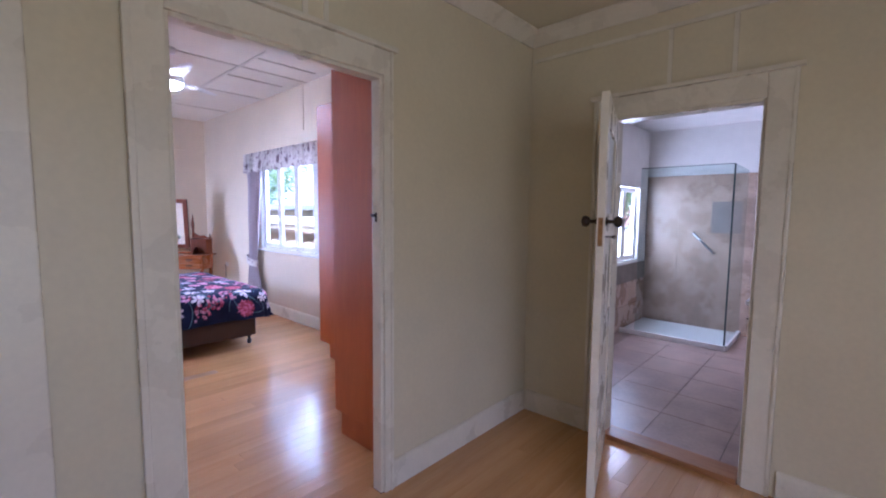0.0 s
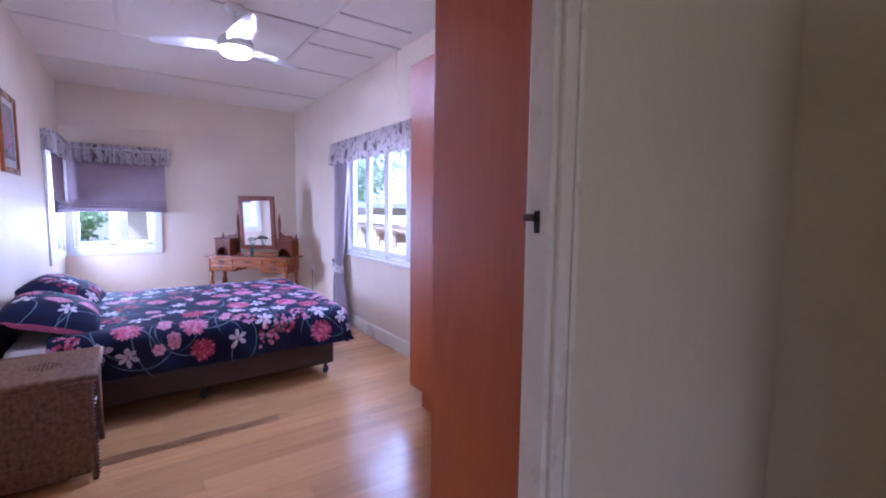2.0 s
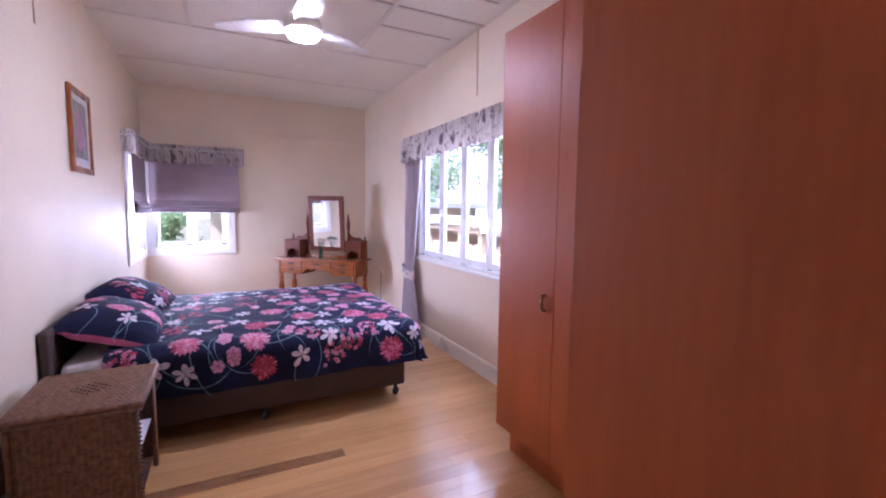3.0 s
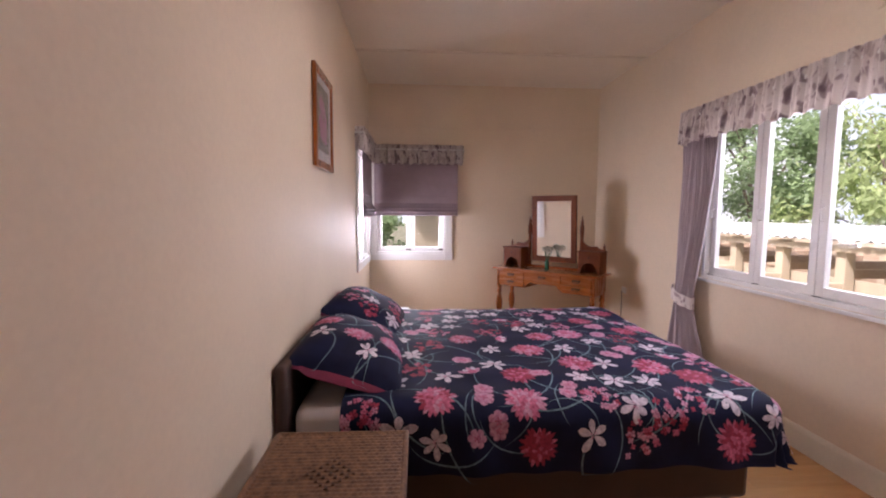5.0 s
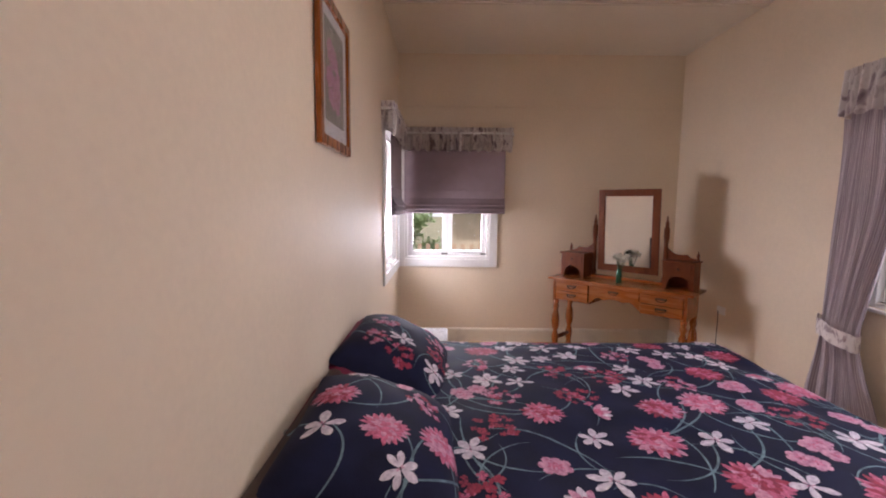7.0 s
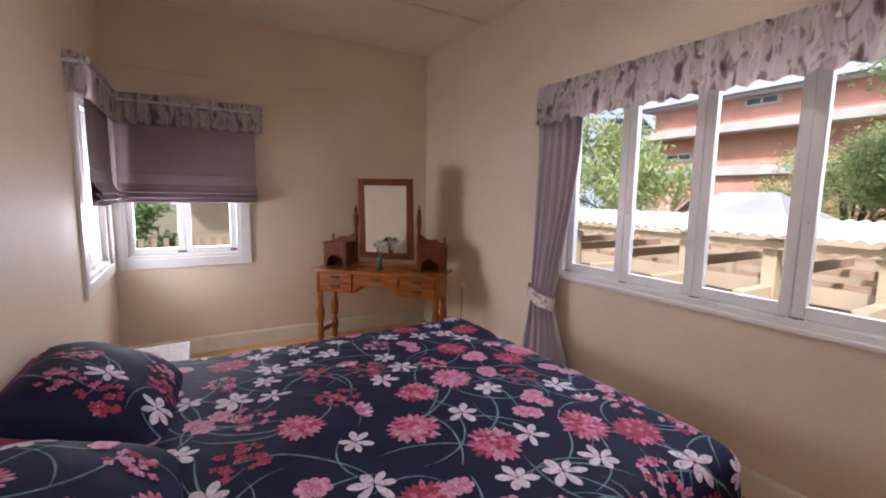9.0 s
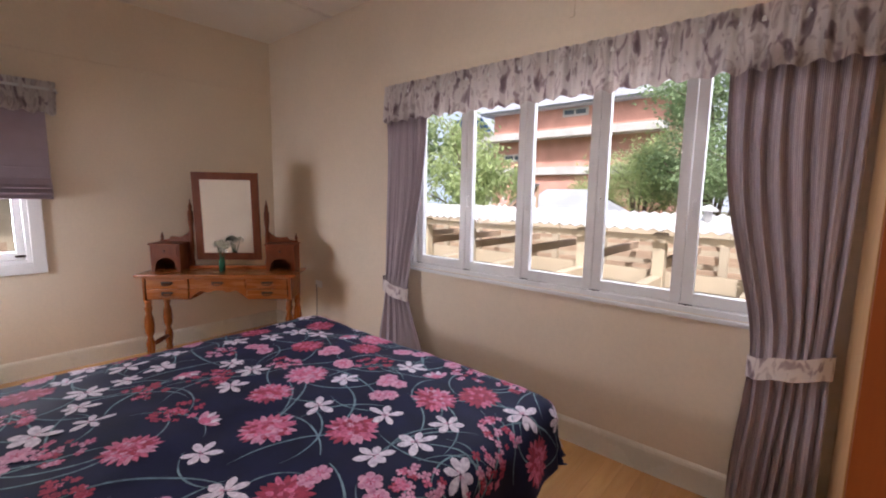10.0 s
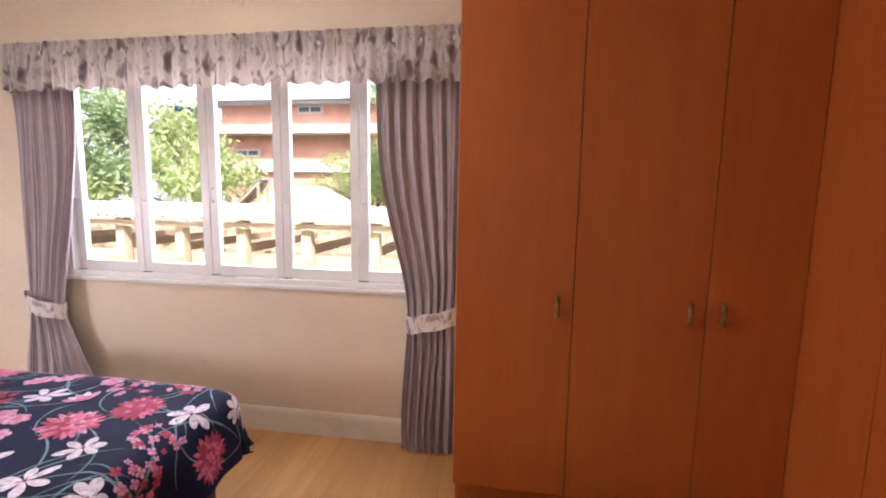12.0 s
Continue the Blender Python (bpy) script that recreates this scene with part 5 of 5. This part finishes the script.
# Unseen overhang added to keep direct sun off the bathroom window.
structure("roof", box(BX_L - 1.1, BX_R + 0.2, WIN_Y + 0.36, BY_B + 0.3, 2.72, 2.80), WHITE, "unseen white slab shading the bathroom window from the sun", "roof")
structure("trim", box(BX_L + 0.011, BX_R, BY_B - 0.022, BY_B - 0.0005, 2.002, 2.045, 0.004), BWHITE, "white capping strip over the shower tiles", "trim")
# Flat panel: the niche's inner shade is put into its darker colour.
niche = tagged(part("shower_niche", box(-1.02, -0.70, BY_B - 0.0105, BY_B - 0.008, 1.27, 1.66), mat("niche_shadow", (0.30, 0.25, 0.22), 0.4)), "recessed shelf in the shower wall, its shade painted on a flat panel", "shelf", "", "structure")
for v in ((-1.03, -1.02, 1.26, 1.67), (-0.70, -0.69, 1.26, 1.67), (-1.02, -0.70, 1.26, 1.27), (-1.02, -0.70, 1.66, 1.67)):
    part("niche_edge", box(v[0], v[1], BY_B - 0.016, BY_B - 0.009, v[2], v[3], 0.001), BTILE, niche)

tray = thing("shower_tray", "low white shower base with a raised rim", "shower tray", pose(0, 0, 0))
part("base", box(-1.78, -0.66, 5.42, BY_B - 0.02, BZ, BZ + 0.03, 0.008), BWHITE, tray)
part("rim", box(-1.78, -0.66, 5.40, 5.44, BZ, BZ + 0.06, 0.008), BWHITE, tray)
part("rim", box(-0.68, -0.64, 5.44, BY_B - 0.02, BZ, BZ + 0.06, 0.008), BWHITE, tray)
SHOWERGLASS = glass("shower_glass", (0.86, 0.91, 0.91))
DARKEDGE = mat("dark_glass_edge", (0.03, 0.05, 0.05), 0.2, vary=0.1)
screen = thing("shower_screen", "frameless glass shower screen with a dark polished edge", "shower screen", pose(0, 0, 0))
for v in ((-1.60, -0.675, 5.415, 5.423, BZ + 0.061, 2.03), (-0.669, -0.661, 5.425, BY_B - 0.02, BZ + 0.061, 2.03)):
    g = part("glass_panel", box(*v), SHOWERGLASS, screen)
    g.visible_shadow = False
part("edge", box(-0.676, -0.660, 5.412, 5.424, BZ + 0.061, 2.035), DARKEDGE, screen)
part("edge", box(-1.60, -0.677, 5.414, 5.424, 2.0305, 2.037), DARKEDGE, screen)
part("clamp", box(-1.62, -1.57, 5.405, 5.435, 0.30, 0.36, 0.004), CHROME, screen)
rail = thing("grab_rail", "slanted chrome grab rail on the shower wall", "grab rail", pose(0, 0, 0))
part("bar", tube([(-1.21, BY_B - 0.012, 1.27), (-1.20, BY_B - 0.07, 1.26), (-0.98, BY_B - 0.07, 1.03), (-0.97, BY_B - 0.012, 1.02)], 0.016, 10), CHROME, rail, "", True)
for z, x in ((1.77, -0.43), (0.985, -0.47)):
    tap = thing("shower_tap", "round chrome shower tap on beige tiles", "tap", pose(0, 0, 0), "shower taps")
    part("plate", lathe([(0.055, 0), (0.055, 0.006), (0.045, 0.012)], pose(x, BY_B - 0.010, z, 90), 20), CHROME, tap, "", True)
    part("lever", lathe([(0.026, 0), (0.028, 0.03), (0.020, 0.05)], pose(x, BY_B - 0.022, z, 90), 14), CHROME, tap, "", True)
nib = structure("wall_nib", box(-0.36, 0.9, 4.52, 4.62, BZ, 2.02, 0.002), BTILE, "tiled nib wall beside the shower", "wall")
vanity = thing("vanity_unit", "dark wood vanity unit with a pale top", "vanity unit", pose(0, 0, 0))
part("cabinet", box(-0.27, 0.75, 3.92, 4.50, 0.14, 0.83, 0.004), DARKWOOD, vanity)
part("door", box(-0.25, 0.22, 3.90, 3.918, 0.16, 0.81, 0.004), DARKWOOD, vanity)
part("plinth", box(-0.22, 0.72, 3.98, 4.50, BZ, 0.14, 0.002), DARKWOOD, vanity)
part("top", box(-0.31, 0.78, 3.87, 4.515, 0.832, 0.865, 0.006), BWHITE, vanity)
part("handle", tube([(-0.285, 3.96, 0.70), (-0.305, 3.97, 0.71), (-0.305, 4.05, 0.71), (-0.285, 4.06, 0.70)], 0.006, 8), CHROME, vanity, "", True)

# ---- outdoors ----
GRASS = mat("ground_earth", (0.16, 0.14, 0.09), 0.95, vary=0.25, scale=0.6, fine=9, second=(0.07, 0.09, 0.04))
structure("ground", box(-400, 400, -400, 400, -2.2, -2.0), GRASS, "dry grass and earth yard", "ground")
CREAMPAINT = mat("cream_exterior_paint", (0.52, 0.44, 0.32), 0.6, vary=0.08, scale=3)
TIMBER = wood("weathered_timber", (0.36, 0.25, 0.17), (0.50, 0.37, 0.26), 0.7, axis=0, stretch=10, scale=2)
ROOFWHITE = mat("white_roof_sheet", (0.55, 0.55, 0.55), 0.5, vary=0.08, scale=2)
REDBRICK = mat("red_brick_wall", (0.62, 0.33, 0.26), 0.8, vary=0.12, scale=1.2, fine=14)
CONCRETE = mat("pale_concrete", (0.52, 0.51, 0.49), 0.8, vary=0.1, scale=1.5)
GREYROOF = mat("grey_roof_sheet", (0.34, 0.36, 0.39), 0.6, vary=0.1, scale=1)
DARKGLASS = mat("far_window_glass", (0.10, 0.13, 0.16), 0.1, vary=0.1)
BLUETARP = mat("blue_tarpaulin", (0.03, 0.16, 0.55), 0.5, vary=0.15)
BARK = mat("bark", (0.20, 0.16, 0.12), 0.9, vary=0.3, scale=6, bump=0.5)

# long open shed with a corrugated roof
shed = thing("open_shed", "cream timber shed with a white corrugated roof", "shed", pose(0, 0, 0))


def corrugated(u, v, low=0.0):
    x = -24 + 21.6 * u
    return (x, 6.0 + 1.7 * v, 1.14 + 0.15 * v + 0.016 * math.sin(2 * math.pi * x / 0.15) - low)


bm = bmesh.new()
add_sheet(bm, corrugated, 1150, 3)
add_sheet(bm, lambda u, v: corrugated(u, v, 0.004), 1150, 3)
part("roof_sheet", bm, ROOFWHITE, shed, "white corrugated roof", True)
part("fascia", box(-24, -2.4, 6.10, 6.13, 0.98, 1.07, 0.003), CREAMPAINT, shed)
for k in range(22):
    x = -23.8 + k * 0.98
    part("post", box(x - 0.07, x + 0.07, 6.16, 6.30, -2.0, 1.09, 0.006), CREAMPAINT, shed)
    part("post", box(x + 0.3, x + 0.42, 8.6, 8.72, -2.0, 1.16, 0.006), CREAMPAINT, shed)
    part("bracket", box(x - 0.06, x + 0.06, 5.55, 6.155, 0.42, 0.56, 0.008), CREAMPAINT, shed)
    part("cross_beam", box(x - 0.04, x + 0.04, 6.31, 8.6, 0.62, 0.74, 0.004), TIMBER, shed)
for y, z0, z1 in ((6.34, 0.40, 0.60), (8.74, 0.15, 0.32), (8.74, 0.42, 0.56), (8.74, 0.66, 0.80)):
    part("rail", box(-24, -2.4, y, y + 0.05, z0, z1, 0.004), CREAMPAINT if y < 7 else TIMBER, shed)
part("ledge", box(-24, -2.4, 5.0, 6.14, 0.30, 0.40, 0.006), CREAMPAINT, shed, "cream ledge below the posts")
part("back_wall", box(-24, -2.4, 9.2, 9.3, -2.0, 1.2, 0.004), CREAMPAINT, shed)

vent = thing("roof_vent", "small white capped vent on the shed roof", "roof vent", pose(-4.83, 7.0, 1.21))
part("pipe", lathe([(0.05, 0.0), (0.05, 0.15)], None, 12), ROOFWHITE, vent, "", True)
part("cap", lathe([(0.12, 0.14), (0.12, 0.16), (0.05, 0.21), (0.01, 0.23)], None, 14), ROOFWHITE, vent, "", True)
hatch = thing("sloping_frame", "tilted brown timber frame leaning over the shed wall", "timber frame", pose(-8.95, 9.24, 1.2))
for y in (-0.04, 0.30):
    part("rafter", box(0, 0.75, y, y + 0.05, -0.03, 0.03, 0.004, pose(-0.3, 0, 0.03, 0, -42, 0)), TIMBER, hatch)
    part("post", box(0.20, 0.25, y, y + 0.05, 0.0, 0.47, 0.004), TIMBER, hatch)
part("sheet", box(0, 0.80, -0.06, 0.37, 0.031, 0.042, 0.002, pose(-0.3, 0, 0.03, 0, -42, 0)), GREYROOF, hatch)

# red brick building behind
block = thing("brick_building", "red brick two-storey building with a grey roof", "building", pose(-12.9, 24.0, 0.3, 0, 0, 0))
part("wall", box(-7.0, 3.2, 0.0, 9.0, -2.3, 6.2), REDBRICK, block)
part("slab_band", box(-7.3, 3.3, -0.9, 0.0, 4.5, 4.9, 0.02), CONCRETE, block)
part("slab_band", box(-7.1, 3.2, -0.25, 0.0, 2.45, 2.9, 0.02), CONCRETE, block)
part("roof", box(-7.6, 4.0, -0.7, 9.6, 6.18, 6.3), GREYROOF, block)
bm = bmesh.new()
vs = [bm.verts.new(p) for p in ((-7.7, -0.8, 6.3), (4.1, -0.8, 6.3), (4.1, 9.7, 6.3), (-7.7, 9.7, 6.3), (-5.9, 3.6, 8.0), (1.6, 3.6, 8.0))]
for f in ((0, 1, 5, 4), (1, 2, 5), (2, 3, 4, 5), (3, 0, 4)):
    bm.faces.new([vs[k] for k in f])
part("roof_slope", bm, GREYROOF, block)
for x, z in ((-1.55, 5.68), (-5.4, 3.3)):
    w = part("window", box(x - 0.75, x + 0.75, -0.06, 0.02, z, z + 0.45), CONCRETE, block, "white framed window")
    for k in range(2):
        part("pane", box(x - 0.64 + k * 0.68, x - 0.08 + k * 0.68, -0.08, -0.061, z + 0.11, z + 0.34), DARKGLASS, w)
tarp = thing("blue_awning", "bright blue awning between the trees", "awning", pose(-22.4, 23.0, 5.4))
part("sheet", sheet(lambda u, v: (2.2 * u, 1.2 * v, 0.9 - 0.7 * v + 0.05 * math.sin(9 * u)), 8, 4), BLUETARP, tarp)
part("frame", box(0, 2.2, 1.18, 1.22, -7.4, 0.2), CONCRETE, tarp)
lean = thing("lean_to_roof", "grey sloping lean-to roof beyond the shed", "roof", pose(-9.6, 14.0, 0))
bm = bmesh.new()
vs = [bm.verts.new(p) for p in ((-1.8, -1.5, 0.9), (1.2, -1.5, 0.9), (1.2, 2.0, 0.9), (-1.8, 2.0, 0.9), (-1.3, 0.2, 1.75), (0.2, 0.2, 1.75))]
for f in ((0, 1, 5, 4), (1, 2, 5), (2, 3, 4, 5), (3, 0, 4)):
    bm.faces.new([vs[k] for k in f])
part("roof_slope", bm, GREYROOF, lean)
part("wall", box(-1.6, 1.0, -1.3, 1.8, -2.0, 0.9), CREAMPAINT, lean)


def leafy(name, colour, dark):
    m = mat(name, colour, 0.55, vary=0.3, scale=1.2, bump=0, second=dark)
    nt = m.node_tree
    thin, mix = nt.nodes.new("ShaderNodeBsdfTranslucent"), nt.nodes.new("ShaderNodeMixShader")
    thin.inputs[0].default_value = (*colour, 1)
    mix.inputs[0].default_value = 0.5
    nt.links.new(nt.nodes["Principled BSDF"].outputs[0], mix.inputs[1])
    nt.links.new(thin.outputs[0], mix.inputs[2])
    nt.links.new(mix.outputs[0], nt.nodes["Material Output"].inputs[0])
    return m


LEAFBRIGHT = leafy("bright_foliage", (0.42, 0.50, 0.24), (0.26, 0.35, 0.14))
LEAFMID = leafy("mid_foliage", (0.30, 0.40, 0.21), (0.17, 0.26, 0.12))
LEAFDARK = leafy("dark_foliage", (0.22, 0.30, 0.20), (0.12, 0.18, 0.12))


def tree(x, y, base, height, spread, material, seed, label, leaves=5000, size=0.16, droop=0.0, low=0.25):
    """A trunk that forks into limbs, with leaves in uneven clumps round the limb ends."""
    r = random.Random(seed)
    ob = thing("tree", label, "tree", pose(x, y, base))
    bm = bmesh.new()
    fork = height * low
    add_tube(bm, [(0, 0, 0), (r.uniform(-.1, .1), r.uniform(-.1, .1), fork * 0.5), (r.uniform(-.2, .2), 0, fork)], [0.05 * height * 0.5, 0.036 * height * 0.5, 0.03 * height * 0.5], 9)
    ends = []
    for k in range(11):
        a, up = k * 2.4 + r.uniform(-0.4, 0.4), r.uniform(0.25, 1.0)
        reach = spread * r.uniform(0.45, 1.0) * (1.15 - 0.6 * up)
        tip = Vector((reach * math.cos(a), reach * math.sin(a), fork + (height - fork) * up))
        mid = Vector((tip.x * 0.4, tip.y * 0.4, fork + (tip.z - fork) * 0.62))
        add_tube(bm, [(0, 0, fork * 0.95), mid, tip], [0.02 * height * 0.5, 0.012 * height * 0.5, 0.004 * height * 0.5], 6)
        ends += [(tip, 1.0), (mid.lerp(tip, 0.55), 0.8)]
        for _ in range(3):
            sub = tip + Vector((r.uniform(-1, 1), r.uniform(-1, 1), r.uniform(-0.7, 0.6))) * spread * 0.36
            add_tube(bm, [mid.lerp(tip, 0.6), sub], [0.006 * height * 0.5, 0.002 * height * 0.5], 5)
            ends.append((sub, 0.75))
    part("trunk", bm, BARK, ob, "", True)
    verts, faces = [], []
    for _ in range(leaves):
        c, w = ends[r.randrange(len(ends))]
        d = Vector((r.gauss(0, 1), r.gauss(0, 1), r.gauss(0, 0.8)))
        p = c + d * spread * 0.14 * w
        p.z -= droop * abs(r.gauss(0, 1)) * spread * 0.4
        e = Vector((r.gauss(0, 1), r.gauss(0, 1), r.gauss(0, 0.7) - 2.2 * droop)).normalized()
        s = e.cross(Vector((r.gauss(0, 1), r.gauss(0, 1), r.gauss(0, 1)))).normalized()
        ln = size * r.uniform(0.7, 1.3)
        wd = ln * (0.16 if droop else 0.24)
        n = len(verts)
        verts += [p, p + e * ln * 0.5 + s * wd, p + e * ln, p + e * ln * 0.5 - s * wd]
        faces.append((n, n + 1, n + 2, n + 3))
    data = bpy.data.meshes.new("crown")
    data.from_pydata([tuple(v) for v in verts], [], faces)
    data.materials.append(material)
    crown = new("crown", data)
    crown.parent = ob
    return ob


tree(-15.5, 15.5, -2.0, 7.2, 2.5, LEAFBRIGHT, 11, "young mango tree with long drooping bright green leaves", 7000, 0.27, 0.5, 0.3)
tree(-19.0, 14.0, -2.0, 9.0, 3.4, LEAFMID, 12, "large dark green tree behind the shed", 14000, 0.22)
tree(-9.3, 19.0, -2.0, 7.6, 2.6, LEAFBRIGHT, 13, "feathery light green tree beside the brick building", 18000, 0.14, 0.15)
tree(-6.3, 16.5, -2.0, 7.4, 2.9, LEAFMID, 14, "dense green tree beyond the shed roof", 19000, 0.14)
tree(-3.0, 13.0, -2.0, 7.0, 2.7, LEAFMID, 15, "dense green tree with pale bare branches", 18000, 0.12)
tree(-24.0, 10.0, -2.0, 8.0, 3.4, LEAFMID, 16, "green tree at the end of the yard", 6000, 0.24)
tree(-1.0, 18.0, -2.0, 8.5, 3.4, LEAFDARK, 17, "dark green tree at the end of the yard", 6000, 0.24)
for k, (x, y, h) in enumerate(((-30, 40, 9), (-4, 46, 10), (-18, 50, 9), (8, 40, 10))):
    tree(x, y, -2.0, h, 5.0, LEAFDARK, 30 + k, "tall distant tree behind the houses", 4000, 0.5)

# seen through the corner windows
house = thing("cream_house", "cream painted neighbouring house beyond a low fence", "house", pose(-16.0, 0.6, 0))
part("wall", box(-6, 0, -0.15, 9, -2.0, 1.55), CREAMPAINT, house)
part("roof", box(-6.5, 0.4, -0.5, 9.4, 1.55, 1.75, 0.02), GREYROOF, house)
part("window", box(-0.001, 0.05, 0.9, 1.7, 0.6, 1.1, 0.005), CONCRETE, house)
fence = thing("fence", "low pale paling fence in the side yard", "fence", pose(-13.6, -4.0, 0))
part("rail", box(0, 0.04, 0, 10, 0.35, 0.42, 0.003), CONCRETE, fence)
for k in range(50):
    part("paling", box(-0.02, -0.001, k * 0.2, k * 0.2 + 0.09, -2.0, 0.62, 0.003), TIMBER, fence)
tree(-14.5, -0.6, -2.0, 3.6, 1.0, LEAFMID, 21, "leafy green bush outside the corner window", 5000, 0.14)
tree(-13.0, -2.2, -2.0, 3.3, 1.1, LEAFBRIGHT, 22, "leafy light green bush outside the side window", 4000, 0.14)
tree(-9.5, -5.5, -2.0, 5.0, 1.8, LEAFMID, 23, "green tree outside the side window", 5000, 0.18)

# bright hazy sky low over the yard, far away
HAZE = bpy.data.materials.new("hazy_sky")
HAZE.use_nodes = True
hz = HAZE.node_tree
hz.nodes.remove(hz.nodes["Principled BSDF"])
hz_em, hz_no, hz_ra, hz_co = (hz.nodes.new(k) for k in ("ShaderNodeEmission", "ShaderNodeTexNoise", "ShaderNodeValToRGB", "ShaderNodeTexCoord"))
hz_no.inputs["Scale"].default_value, hz_no.inputs["Detail"].default_value = 0.02, 5
hz_ra.color_ramp.elements[0].position, hz_ra.color_ramp.elements[0].color = 0.38, (0.70, 0.82, 1.0, 1)
hz_ra.color_ramp.elements[1].position, hz_ra.color_ramp.elements[1].color = 0.56, (1.0, 1.0, 1.0, 1)
hz.links.new(hz_co.outputs["Object"], hz_no.inputs["Vector"])
hz.links.new(hz_no.outputs[0], hz_ra.inputs[0])
hz.links.new(hz_ra.outputs[0], hz_em.inputs[0])
hz_em.inputs[1].default_value = 0.9
hz.links.new(hz_em.outputs[0], hz.nodes["Material Output"].inputs[0])
bm = sheet(lambda u, v: (140 * math.cos(math.radians(15 + 190 * u)) - 5, 140 * math.sin(math.radians(15 + 190 * u)), -4 + 100 * v), 48, 4)
tagged(part("backdrop", bm, HAZE, None), "pale hazy sky beyond the trees and houses", "sky", "", "structure")

# ---- floorboards ----
FLOOR = bpy.data.objects["floor"]


def board(x0, x1, y0, y1, material):
    """One floorboard with eased upper edges."""
    g, z1, z0 = 0.00025, 0.0, -0.022
    e = 0.0006
    v = [(x0 + g, y0 + g, z0), (x1 - g, y0 + g, z0), (x1 - g, y1 - g, z0), (x0 + g, y1 - g, z0),
         (x0 + g, y0 + g, z1 - e), (x1 - g, y0 + g, z1 - e), (x1 - g, y1 - g, z1 - e), (x0 + g, y1 - g, z1 - e),
         (x0 + g + e, y0 + g + e, z1), (x1 - g - e, y0 + g + e, z1), (x1 - g - e, y1 - g - e, z1), (x0 + g + e, y1 - g - e, z1)]
    f = [(8, 9, 10, 11), (4, 5, 9, 8), (5, 6, 10, 9), (6, 7, 11, 10), (7, 4, 8, 11), (0, 1, 5, 4), (1, 2, 6, 5), (2, 3, 7, 6), (3, 0, 4, 7)]
    data = bpy.data.meshes.new("floorboard")
    data.from_pydata(v, [], f)
    data.materials.append(material)
    ob = new("floorboard", data)
    ob.parent = FLOOR
    return ob


rngf = random.Random(21)
BW = 0.094
x, row = FAR_X, 0
while x < 1.6:
    xa, xb = x, min(x + BW, 1.6)
    lo, hi = (PIC_Y, WIN_Y) if xb < BED_X + 0.02 else (-2.0, BATH_Y)
    if BED_X + 0.02 <= xb and xa < HALL_X:
        lo, hi = DOOR_Y0 + 0.028, DOOR_Y1 - 0.028
    patch = -4.07 < (xa + xb) / 2 < -3.976
    cuts = [lo, 1.48, hi] if patch else [lo]
    if not patch:
        y = lo + rngf.uniform(0.5, 2.6)
        while y < hi - 0.4:
            cuts.append(y)
            y += rngf.uniform(1.3, 2.8)
        cuts.append(hi)
    for k, (a, b) in enumerate(zip(cuts, cuts[1:])):
        board(xa, xb, a, b, PATCHWOOD if patch and k == 0 else FLOORWOOD)
    x += BW
    row += 1
